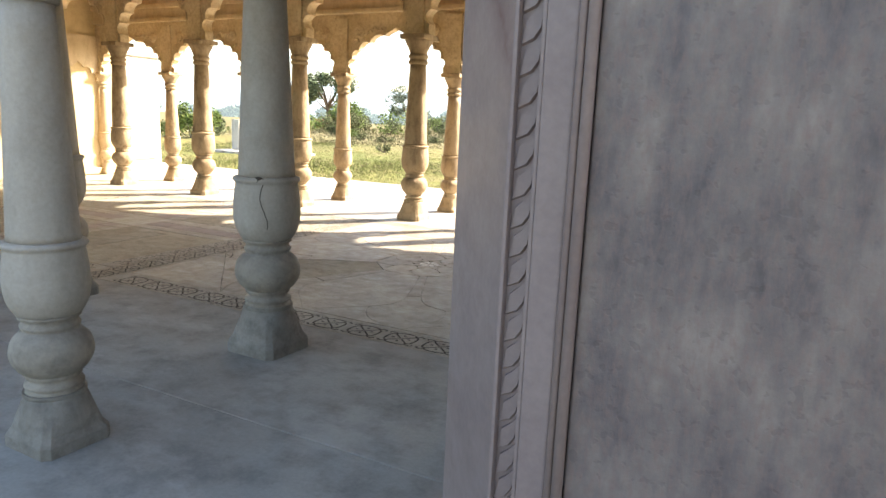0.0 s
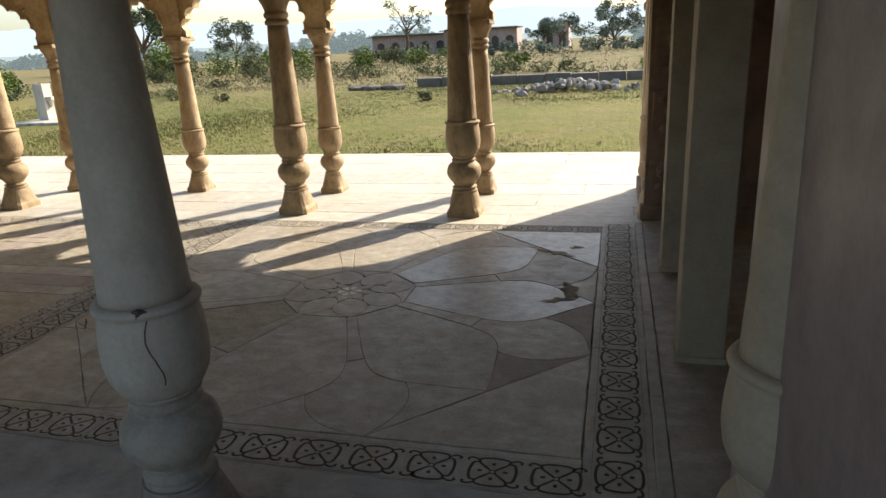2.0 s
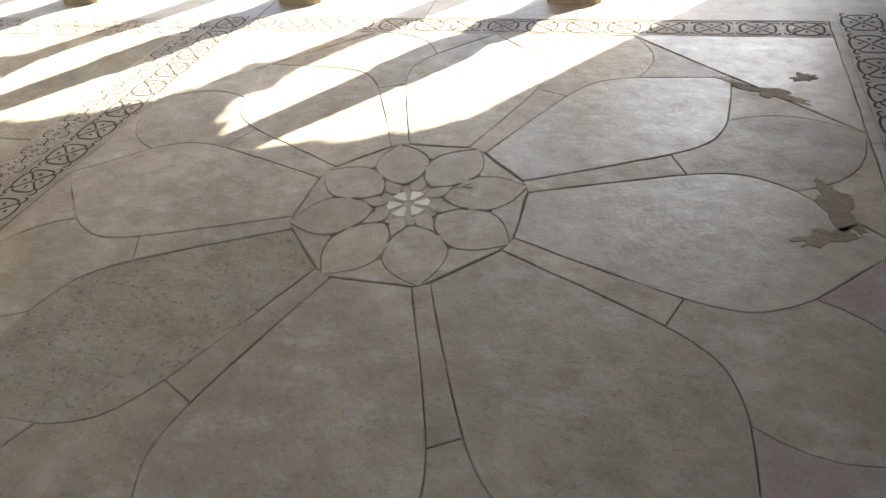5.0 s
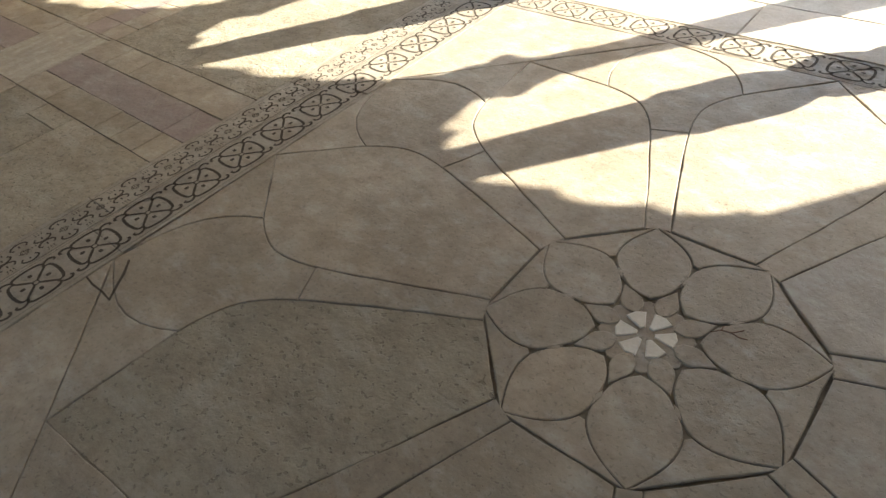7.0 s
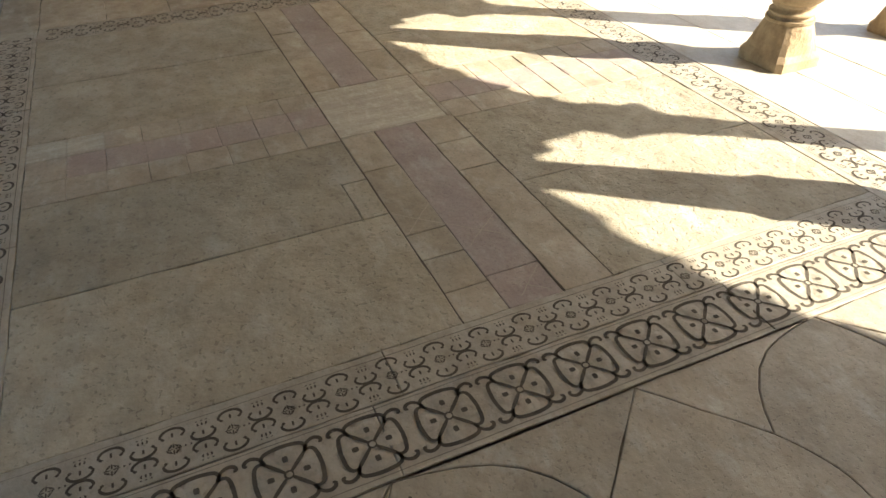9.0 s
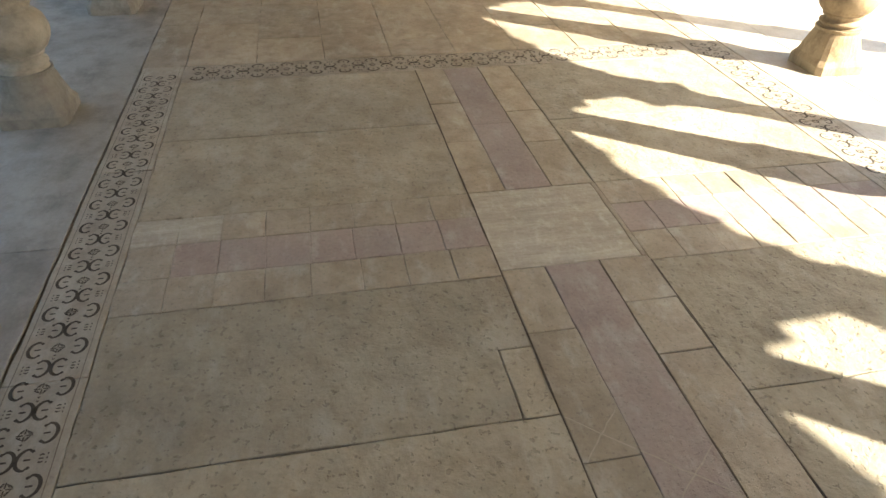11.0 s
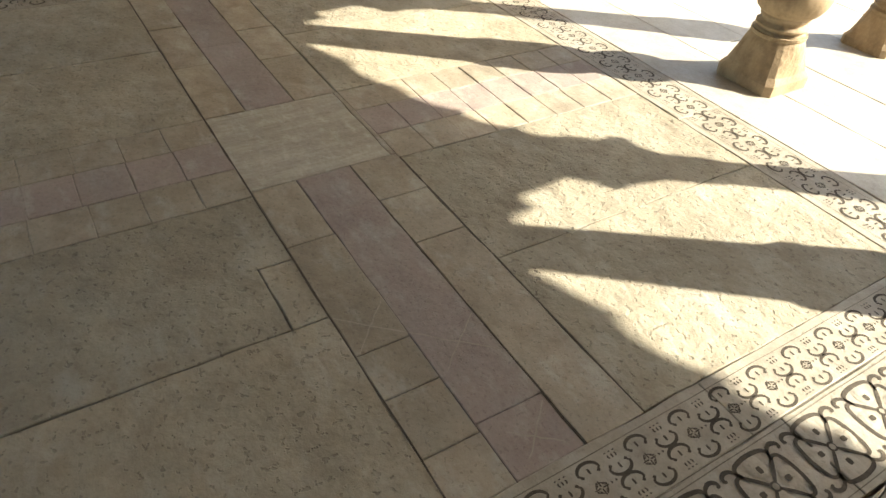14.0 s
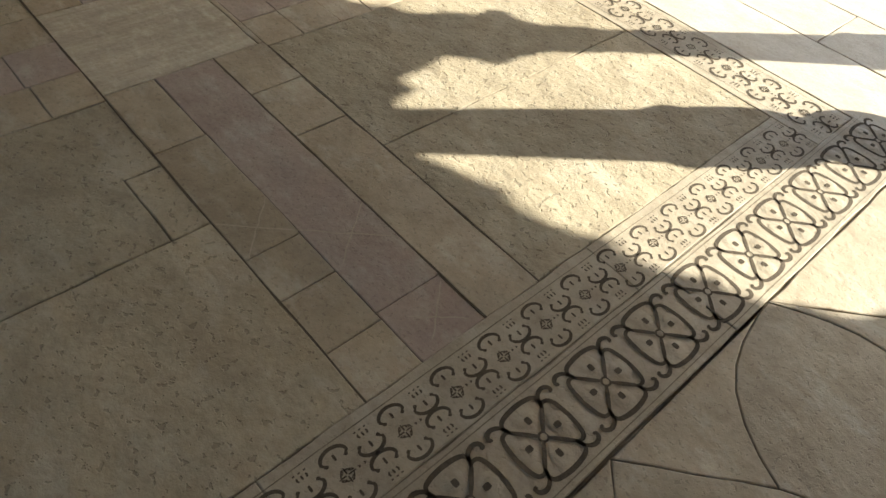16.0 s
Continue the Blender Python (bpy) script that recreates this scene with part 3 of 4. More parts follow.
# ---- ground and terrace ----
def grass_material():
    m = bpy.data.materials.new("dry grass field")
    m.use_nodes = True
    t = m.node_tree
    b = t.nodes["Principled BSDF"]
    geo = t.nodes.new("ShaderNodeNewGeometry").outputs["Position"]
    big = noise_node(t, geo, 0.09, 5, 0.6)
    mid = noise_node(t, geo, 0.8, 6, 0.7)
    fine = noise_node(t, geo, 9.0, 5, 0.8)
    sep = t.nodes.new("ShaderNodeSeparateXYZ")
    t.links.new(geo, sep.inputs[0])
    far = t.nodes.new("ShaderNodeMapRange")
    far.inputs["From Min"].default_value, far.inputs["From Max"].default_value = 18.0, 34.0
    t.links.new(sep.outputs["Y"], far.inputs["Value"])
    green = ramp(t, big, [(0.35, (0.10, 0.115, 0.032)), (0.65, (0.165, 0.155, 0.05))])
    dry = ramp(t, big, [(0.35, (0.125, 0.118, 0.056)), (0.65, (0.175, 0.148, 0.078))])
    col = mix(t, far.outputs[0], green, dry)
    col = mix(t, ramp(t, mid, [(0.42, (0, 0, 0)), (0.66, (0.75, 0.75, 0.75))]), col, (0.185, 0.145, 0.072))
    col = mix(t, 0.6, col, ramp(t, fine, [(0.25, (0.22, 0.22, 0.22)), (0.75, (0.78, 0.78, 0.78))]), "OVERLAY")
    t.links.new(col, b.inputs["Base Color"])
    b.inputs["Roughness"].default_value = 0.95
    b.inputs["Specular IOR Level"].default_value = 0.1
    bp = t.nodes.new("ShaderNodeBump")
    bp.inputs["Strength"].default_value, bp.inputs["Distance"].default_value = 0.8, 0.06
    t.links.new(fine, bp.inputs["Height"])
    t.links.new(bp.outputs[0], b.inputs["Normal"])
    return m


def plain(name, color, rough=0.8, vary=0.35, scale=3.0, island=False):
    m = bpy.data.materials.new(name)
    m.use_nodes = True
    t = m.node_tree
    b = t.nodes["Principled BSDF"]
    g = t.nodes.new("ShaderNodeNewGeometry")
    fac = g.outputs["Random Per Island"] if island else noise_node(t, g.outputs["Position"], scale, 5, 0.65)
    lo, hi = tuple(c * (1 - vary) for c in color), tuple(min(1, c * (1 + vary)) for c in color)
    t.links.new(ramp(t, fac, [(0.2, lo), (0.8, hi)]), b.inputs["Base Color"])
    b.inputs["Roughness"].default_value = rough
    b.inputs["Specular IOR Level"].default_value = 0.2
    return m


GRASS = grass_material()
GZ = -0.30
bm = bmesh.new()
nx, ny = 60, 60
gv = []
for j in range(ny + 1):
    row = []
    for i in range(nx + 1):
        u, v = 2 * i / nx - 1, 2 * j / ny - 1
        x = math.copysign(abs(u) ** 3.0, u) * 1500 - 3
        y = math.copysign(abs(v) ** 3.0, v) * 1500 + 6
        near = -13 < x < 8 and -13 < y < 6.4
        z = GZ if near else GZ + 0.10 * noise.noise((x * 0.12, y * 0.12, 0)) + 0.5 * noise.noise((x * 0.015, y * 0.015, 3)) * min(1, max(0, (math.hypot(x, y) - 40) / 60))
        row.append(bm.verts.new((x, y, z)))
    gv.append(row)
for j in range(ny):
    for i in range(nx):
        bm.faces.new((gv[j][i], gv[j][i + 1], gv[j + 1][i + 1], gv[j + 1][i]))
tagged(obj("ground", bm, GRASS, smooth=True), "dry green and tawny grass field", "ground", "", "structure")
terrace = empty("floor", pose(0, 0, 0), "stone floor of the hall with inlaid and carved paving", "floor", "", "structure")
part("bed", box(-12.5, 7.5, -12.0, 5.83, -0.6, -0.010), JOINT, terrace, "dark earth and mortar between the stones")


# ---- floor pieces ----


def uneven(points, step=0.085, amount=0.0032):
    """Straight edges made slightly wavering, as hand-cut stone is."""
    out = []
    for p, q in zip(points, points[1:] + points[:1]):
        out.append(p)
        d = Vector(q) - Vector(p)
        n = min(22, int(d.length / step))
        if n > 1:
            nn = Vector((-d.y, d.x)).normalized()
            out += [tuple(Vector(p) + d * (i / n) + nn * rng.uniform(-amount, amount)) for i in range(1, n)]
    return out


def piece(name, points, mat, parent, gap=0.004, top=0.0, cham=0.003, m=None):
    """One stone of the paving, with its joint."""
    pts = inset(ccw(uneven([tuple(p) for p in points])), gap * rng.uniform(0.35, 1.25))
    ob = obj(name, prism(pts, -0.012, top + rng.uniform(-0.0012, 0.0012), cham), mat, parent)
    if m is not None:
        ob.matrix_basis = m
    return ob


def rect(x0, x1, y0, y1):
    return [(x0, y0), (x1, y0), (x1, y1), (x0, y1)]


def slabs(x0, x1, y0, y1, dx, dy, mat, parent=terrace, along="x", jitter=0.15, gap=0.003, name="paving_slab"):
    """Courses of slabs over a rectangle."""
    a0, a1, b0, b1, da, db = (x0, x1, y0, y1, dx, dy) if along == "x" else (y0, y1, x0, x1, dy, dx)
    nb = max(1, round((b1 - b0) / db))
    for j in range(nb):
        lo, hi = b0 + (b1 - b0) * j / nb, b0 + (b1 - b0) * (j + 1) / nb
        n = max(1, round((a1 - a0) / da))
        cuts = [a0] + [a0 + (a1 - a0) * (i + (0.5 if j % 2 else 0.0) * (n > 1) + rng.uniform(-jitter, jitter)) / n for i in range(1, n)] + [a1]
        for p, q in zip(cuts, cuts[1:]):
            piece(name, rect(p, q, lo, hi) if along == "x" else rect(lo, hi, p, q), mat, terrace if parent is None else parent, gap)


def rotz(p, a):
    c, s = math.cos(a), math.sin(a)
    return (p[0] * c - p[1] * s, p[0] * s + p[1] * c)


H = 1.665          # half side of the flower field
T8 = (H, 0.728)    # where the leaf tips meet its edge
flower = terrace


def warp(p):
    """The flower field is not quite square."""
    x, y = p
    return (x * (1.019 if x > 0 else 0.996), y * (0.962 if y > 0 else 1.022))


def smooth_line(pts, steps=3):
    return rounded(pts, steps)


def wrot(p, a):
    return warp(rotz(p, a))


# eight large petals, ribs between them, leaf-shaped tips
A8 = math.pi / 8
# fullness of each petal's two flanks, counter-clockwise from the east
FULL = [(1.03, 1.02), (0.98, 0.99), (1.0, 1.0), (1.03, 0.94), (0.92, 1.04), (0.98, 1.0), (1.02, 1.14), (1.03, 1.03)]
FLANK = [(0.439, 0.136), (0.70, 0.232), (0.95, 0.318)]
SHOULDER = smooth_line([(0.95, 0.318), (1.08, 0.352), (1.20, 0.358), (1.30, 0.322), (1.375, 0.275)], 4)


def flank(k, side):
    """One side of a petal from the octagon to where its point begins, in the field's plan."""
    w = FULL[k % 8][0 if side < 0 else 1]
    return [rotz((x, side * y * w), k * math.pi / 4) for x, y in FLANK[:2] + SHOULDER]


def point(k):
    return rotz((H - 0.004, 0.0) if k % 2 == 0 else ((H + T8[1]) / math.sqrt(2) - 0.004, 0.0), k * math.pi / 4)


def apex(k):
    """Leaf tip between petals k and k + 1, at the edge of the field."""
    p = (H, T8[1] * (1 if k % 2 == 0 else -1))
    return rotz(p, (k if k % 2 == 0 else k + 1) * math.pi / 4)


def leaf_side(k, side):
    """Bulging outline of a leaf from the shoulder of petal k to its tip."""
    a, b = Vector(flank(k, side)[-1]), Vector(apex(k if side > 0 else k - 1))
    d = b - a
    nn = Vector((d.y, -d.x)) * side
    return [tuple(a + d * u + nn * 0.17 * math.sin(math.pi * u ** 0.9)) for u in (0, 0.12, 0.25, 0.4, 0.55, 0.7, 0.85, 1)]


for k in range(8):
    mt = FLOOR_MID if k in (0, 1) else FLOOR_PITTED if k == 5 else FLOOR_TAN
    piece("large_petal", [warp(p) for p in flank(k, -1) + [point(k)] + flank(k, 1)[::-1]], mt, flower, 0.0026)
    right, left = flank(k, 1), flank(k + 1, -1)
    piece("rib", [warp(p) for p in right[:5] + left[:5][::-1]], FLOOR_TAN, flower, 0.0022)
    la, lb = leaf_side(k, 1), leaf_side(k + 1, -1)
    piece("petal_tip", [warp(p) for p in right[4:] + la[1:] + lb[::-1][1:] + left[4:-1][::-1]], FLOOR_TAN, flower, 0.0022)
    for q, side in ((k, 1), (k + 1, -1)):
        ls = leaf_side(q, side)
        ends = [point(q)] + ([rotz((H, 0.0), q * math.pi / 4)] if q % 2 == 0 else [])
        piece("edge_filler", [warp(p) for p in ls[:-1] + [apex(k)] + ends[::-1]], FLOOR_TAN if k != 7 else FLOOR_RED, flower, 0.0024)
for sx, sy in ((1, 1), (1, -1), (-1, 1), (-1, -1)):
    piece("corner_triangle", [warp(p) for p in ((sx * H, sy * T8[1]), (sx * H, sy * H), (sx * T8[1], sy * H))], FLOOR_MID if sx > 0 and sy > 0 else FLOOR_TAN, flower, 0.0028)
# octagon with the small flower
R8 = 0.475
ap = R8 * math.cos(A8)
arc_o = smooth_line([(0.140, 0.0), (0.168, 0.052), (0.215, 0.086), (0.285, 0.114), (0.345, 0.106), (0.405, 0.068), (R8 - 0.006, 0.0)], 3)
petal_o = arc_o + [(x, -y) for x, y in arc_o[::-1][1:-1]]
arc_i = smooth_line([(0.076, 0.0), (0.100, 0.027), (0.135, 0.035), (0.165, 0.022), (0.204, 0.0)], 3)
petal_i = arc_i + [(x, -y) for x, y in arc_i[::-1][1:-1]]
outer_half = [p for p in arc_o if p[0] >= 0.29]
for k in range(8):
    a = k * math.pi / 4
    piece("small_petal", [wrot(p, a + A8) for p in petal_o], FLOOR_TAN, flower, 0.0022)
    piece("inner_petal", [wrot(p, a) for p in petal_i], FLOOR_TAN, flower, 0.002)
    lo = [rotz(p, -A8) for p in outer_half]
    side_fill = lo + [(x, -y) for x, y in lo[::-1]]
    piece("octagon_corner", [wrot(p, a) for p in side_fill], FLOOR_TAN, flower, 0.0018)
    piece("flower_gap", [wrot(p, a) for p in [(0.226, 0.0), (0.250, -0.010), (0.285, 0.0), (0.250, 0.010)]], FLOOR_TAN, flower, 0.0012)
piece("flower_heart", [wrot((0.135, 0), A8 + k * math.pi / 4) for k in range(8)], FLOOR_TAN, flower, 0.001, top=-0.004)
WHITE_CHIP = stone("white marble chip", (0.66, 0.63, 0.56), (0.55, 0.52, 0.46), (0.40, 0.36, 0.31), rough=0.6, bump=0.2)
for k in range(6):
    a = k * math.pi / 3 + 0.3
    piece("white_chip", [wrot(p, a) for p in [(0.022, -0.008), (0.078, -0.032), (0.088, 0.0), (0.078, 0.032), (0.022, 0.008)]], WHITE_CHIP, flower, 0.002, top=0.001)


# carved borders
def mesh_of(name, bm, mat):
    me = bpy.data.meshes.new(name)
    bmesh.ops.recalc_face_normals(bm, faces=bm.faces[:])
    bm.to_mesh(me)
    bm.free()
    me.materials.append(mat)
    return me


def groove_line(bm, pts, w, z=0.0016):
    """A cut line filled with dirt, slightly dished."""
    prev = None
    n = len(pts)
    for i, (x, y) in enumerate(pts):
        a, b = Vector(pts[max(0, i - 1)]), Vector(pts[min(n - 1, i + 1)])
        d = (b - a)
        d.normalize()
        ww = w * (0.35 + 0.65 * math.sin(math.pi * (i + 0.5) / n) ** 0.6)
        nn = Vector((-d.y, d.x)) * ww
        row = [bm.verts.new((x + nn.x, y + nn.y, z)), bm.verts.new((x - nn.x, y - nn.y, z))]
        if prev:
            bm.faces.new((prev[0], prev[1], row[1], row[0]))
        prev = row


def motif_curls():
    """A small flower between two inward hooks, then two hooks back to back with sprigs beside them."""
    bm = bmesh.new()

    def hook(cx, cy, out, hand):
        pts = []
        for i in range(19):
            a = math.radians(-118 + 236 * i / 18)
            r = 0.0255 if 1 < i < 17 else 0.0225
            pts.append((cx + r * math.sin(a) * hand * 1.32, cy + out * r * math.cos(a)))
        groove_line(bm, pts, 0.0052)
        for e in (pts[0], pts[-1]):
            groove_line(bm, [(e[0] - 0.004, e[1] - out * 0.002), (e[0], e[1] + out * 0.001), (e[0] + 0.004, e[1] - out * 0.002)], 0.0050, 0.0018)
        groove_line(bm, [(cx, cy + out * 0.008), (cx, cy), (cx, cy - out * 0.010)], 0.0034)

    def sprig(cx, cy, out):
        for q in (-1, 0, 1):
            groove_line(bm, [(cx + 0.010 * q, cy), (cx + 0.013 * q, cy + out * 0.006), (cx + 0.011 * q, cy + out * 0.012)], 0.0026)
            groove_line(bm, [(cx + 0.014 * q - 0.003, cy + out * 0.020), (cx + 0.014 * q + 0.003, cy + out * 0.021)], 0.0022)
    for s in (-1, 1):
        hook(0.0, s * 0.058, s, s)
        hook(0.084, s * 0.028, -s, -s)
        sprig(0.084, s * 0.058, s)
    for k in range(4):
        a = (k + 0.5) * math.pi / 2
        petal = [rotz((0.004 + 0.021 * math.sin(math.pi * u) ** 0.5 * (u + 0.3) * 0.72, 0.011 * math.sin(2 * math.pi * u)), a) for u in (0.05, 0.2, 0.35, 0.5, 0.65, 0.8, 0.95)]
        groove_line(bm, petal, 0.0017)
        groove_line(bm, [rotz((0.011, 0), a), rotz((0.015, 0), a)], 0.0030, 0.0018)
        b = k * math.pi / 2
        groove_line(bm, [rotz((0.003, 0), b), rotz((0.012, 0), b), rotz((0.022, 0), b)], 0.0020)
    for x in (0.030, 0.045):
        groove_line(bm, [(x, -0.003), (x + 0.004, 0.0), (x, 0.003)], 0.0026)
    return bm


def motif_rosette():
    """Four petals round a boss, parted by single lines that run out into hooked tails."""
    bm = bmesh.new()
    for k in range(4):
        a = k * math.pi / 2
        rim_pts = rounded([(0.049, 0.051), (0.062, 0.058), (0.076, 0.053), (0.083, 0.034), (0.086, 0.0), (0.083, -0.034), (0.076, -0.053), (0.062, -0.058), (0.049, -0.051)], 3)
        if k % 2:
            rim_pts = [(x * 1.04, y) for x, y in rim_pts]
        line_w(bm, [rotz(p, a) for p in rim_pts], 0.0060)
        drop = [rotz((0.038 + 0.006 * t, 0.0), a) for t in (0, 1, 2, 3)]
        groove_line(bm, drop, 0.0078, 0.0036)
        line_w(bm, [rotz((r, 0.0), a + math.pi / 4) for r in (0.012, 0.028, 0.045, 0.062, 0.078)], 0.0056)
    line_w(bm, [rotz((0.011, 0), i * math.pi / 8) for i in range(17)], 0.0030)
    for s in (-1, 1):
        for v in (-1, 1):
            tail = rounded([(s * 0.050, v * 0.050), (s * 0.062, v * 0.074), (s * 0.082, v * 0.084), (s * 0.098, v * 0.079), (s * 0.102, v * 0.068), (s * 0.094, v * 0.066)], 3)
            line_w(bm, tail, 0.0056)
    return bm


def line_w(bm, pts, w):
    groove_line(bm, pts, w)


def motif_domes():
    """Low swelling of the four petals."""
    bm = bmesh.new()
    for k in range(4):
        a = k * math.pi / 2
        out = [(0.058 + 0.030 * math.cos(t), 0.028 * math.sin(t)) for t in [i * math.pi / 6 for i in range(12)]]
        ring = [bm.verts.new((*rotz(p, a), 0.0008)) for p in out]
        ring2 = [bm.verts.new((*rotz((0.058 + (x - 0.058) * 0.5, y * 0.5), a), 0.0026)) for x, y in out]
        for i in range(12):
            bm.faces.new((ring[i], ring[(i + 1) % 12], ring2[(i + 1) % 12], ring2[i]))
        bm.faces.new(ring2)
    return bm


ROS = mesh_of("carved_rosette", motif_rosette(), GROOVE)
DOME = mesh_of("petal_relief", motif_domes(), CARVED)
CURL = mesh_of("carved_curl", motif_curls(), GROOVE)


def border(kind, x0, y0, x1, y1, width, cross=1.0, pitch=None, phase=None, off=0.0):
    """A carved band along a line, its width centred on it; phase is where one motif lies along it."""
    d = Vector((x1 - x0, y1 - y0))
    length = d.length
    d.normalize()
    ang = math.degrees(math.atan2(d.y, d.x))
    nrm = Vector((-d.y, d.x))
    base = 0.2235 if kind == "rosette" else 0.168
    pitch = pitch or base
    m = max(1, round(length / 1.22))
    for i in range(m):
        p = [(length * i / m, -width / 2), (length * (i + 1) / m, -width / 2), (length * (i + 1) / m, width / 2), (length * i / m, width / 2)]
        pc = piece("border_slab", p, CARVED, terrace, 0.0022)
        pc.matrix_basis = pose(x0, y0, 0, 0, 0, ang)
    half = 0.104 * cross if kind == "rosette" else 0.096 * cross
    for s in (-1, 1):
        # fine cut lines that frame the carving
        bm = bmesh.new()
        groove_line(bm, [(length * (i / 40), off + s * min(width / 2 - 0.008, half) + rng.uniform(-0.001, 0.001)) for i in range(41)], 0.0015)
        pc = part("border_line", bm, JOINT, terrace)
        pc.matrix_basis = pose(x0, y0, 0, 0, 0, ang)
    start = pitch / 2 if phase is None else phase % pitch
    i = 0
    while start + i * pitch < length - pitch * 0.3:
        if start + i * pitch > pitch * 0.3:
            c = Vector((x0, y0)) + d * (start + i * pitch) + nrm * off
            mm = pose(c.x, c.y, 0, 0, 0, ang) @ Matrix.Diagonal((1 + (pitch / base - 1) * 0.75, cross, 1, 1))
            for key, me in (("carved_rosette", ROS), ("petal_relief", DOME)) if kind == "rosette" else (("carved_curl", CURL),):
                ob = new(key, me)
                ob.parent = terrace
                ob.matrix_basis = mm
        i += 1


# flower bay: rosettes on all four sides
border("rosette", 1.842, -1.95, 1.842, 1.915, 0.286, 1.02, 0.256, 0.668, -0.003)     # east
border("rosette", 1.699, -1.834, -1.661, -1.834, 0.262, 1.0, 0.253, 1.358, 0.019)  # south
border("rosette", -1.661, 1.702, 1.699, 1.702, 0.200, 0.86)                         # north
border("rosette", -1.785, -1.965, -1.785, 1.802, 0.244, 1.02, 0.2235, 2.108)        # west
# cross-patterned bay: scroll bands
border("curl", -2.001, -1.668, -2.001, 1.49, 0.188, 0.84, 0.154, 1.819, -0.014)
border("curl", -5.515, -1.668, -5.515, 1.49, 0.256, 1.15)
border("curl", -5.645, -1.788, -1.907, -1.788, 0.240, 1.0, 0.168, 2.184)
border("curl", -5.645, 1.625, -1.907, 1.625, 0.27, 1.02)
bm = bmesh.new()
groove_line(bm, [(-1.654, -0.852), (-1.60, -0.858), (-1.53, -0.856), (-1.474, -0.862)], 0.004)
groove_line(bm, [(-1.474, -0.864), (-1.51, -0.82), (-1.55, -0.765), (-1.60, -0.715)], 0.006)
part("broken_notch", bm, GROOVE, terrace)
# edging by the east openings
for k in range(4):
    y0 = -2.19 + k * 1.03
    piece("edging_strip", rect(1.985, 2.045, y0, y0 + 1.03), CARVED, terrace, 0.0018, top=0.012)
piece("door_sill", rect(2.045, 4.5, -2.19, -0.9), FLOOR_TAN, terrace, 0.003, top=0.004)
piece("door_sill", rect(2.045, 4.5, -0.9, 0.62), FLOOR_TAN, terrace, 0.003, top=0.002)
piece("door_sill", rect(2.045, 4.5, 0.62, 2.05), FLOOR_TAN, terrace, 0.003, top=0.004)

# cross-patterned bay
YA, YB, YC, YD = -0.335, -0.167, 0.042, 0.238
XA, XB, XC, XD = -3.980, -3.800, -3.597, -3.412
X0, X1, Y0, Y1 = -5.387, -2.095, -1.668, 1.49
piece("centre_stone", rect(XA, -3.440, YA, 0.218), FLOOR_STREAK, terrace, 0.003)
piece("centre_edge", rect(XA, -3.440, 0.218, YD), FLOOR_TAN, terrace, 0.002)
for lo, hi, mt, cuts in ((YA, YB, FLOOR_TAN, (X0, -4.90, -4.45, XA)), (YB, YC, FLOOR_RED, (X0, -4.62, XA)), (YC, YD, FLOOR_TAN, (X0, -4.75, -4.40, XA)),
                         (YA, YB, FLOOR_TAN, (-3.440, -3.104, -2.606, -2.443, -2.252, X1)), (YB, YC, FLOOR_RED, (-3.440, -2.275, X1)), (YC, YD, FLOOR_TAN, (-3.440, -3.200, -2.945, X1))):
    for a, b in zip(cuts, cuts[1:]):
        piece("lane_stone", rect(a, b, lo, hi), mt, terrace, 0.0016 if lo == YB else 0.0024)
for lo, hi, mt in ((XA, XB, FLOOR_TAN), (XB, XC, FLOOR_RED), (XC, XD, FLOOR_TAN)):
    for p, q in ((Y0, YA), (YD, Y1)):
        n = 8
        cuts = [p] + [p + (q - p) * i / n + rng.uniform(-0.008, 0.008) for i in range(1, n)] + [q]
        for i, (a, b) in enumerate(zip(cuts, cuts[1:])):
            pale = p < 0 and lo == XA and i < 2
            piece("small_tile", rect(lo, hi, a, b), FLOOR_STREAK if pale else FLOOR_TAN if mt is FLOOR_RED and p < 0 and i == 0 else mt, terrace, 0.0012)
for p, q, x_far, x_near in ((Y0, YA, -4.665, -2.775), (YD, Y1, -4.62, -2.762)):
    for a, b in ((X0, x_far), (x_far, XA), (XD, x_near), (x_near, X1)):
        if p < 0 and a == XD:
            # a small stone is let into this slab's corner
            piece("large_slab", [(a, p), (b, p), (b, -0.445), (-3.050, -0.445), (-3.050, q), (a, q)], FLOOR_PITTED, terrace, 0.003)
            piece("inset_stone", rect(-3.050, b, -0.445, q), FLOOR_PITTED, terrace, 0.002)
        else:
            piece("large_slab", rect(a, b, p, q), FLOOR_PITTED, terrace, 0.003)
# open joints along the lanes, worn wide in places
for a, b, y, w in ((X0, X1, YA, 0.0042), (X0, XA, YC, 0.0030), (-3.440, X1, YC, 0.0036), (XD, -2.70, YD, 0.0050), (-2.70, X1, YD, 0.0034)):
    bm = bmesh.new()
    n = 46
    prev = None
    for i in range(n + 1):
        x = a + (b - a) * i / n
        ww = w * (0.55 + 0.9 * abs(noise.noise((x * 5.0, y * 9.0, 0.0))))
        yy = y + 0.0035 * noise.noise((x * 6.0, y * 4.0, 3.0))
        row = [bm.verts.new((x, yy + ww, 0.0017)), bm.verts.new((x, yy - ww, 0.0017))]
        if prev:
            bm.faces.new((prev[0], prev[1], row[1], row[0]))
        prev = row
    part("open_joint", bm, GROOVE, terrace)
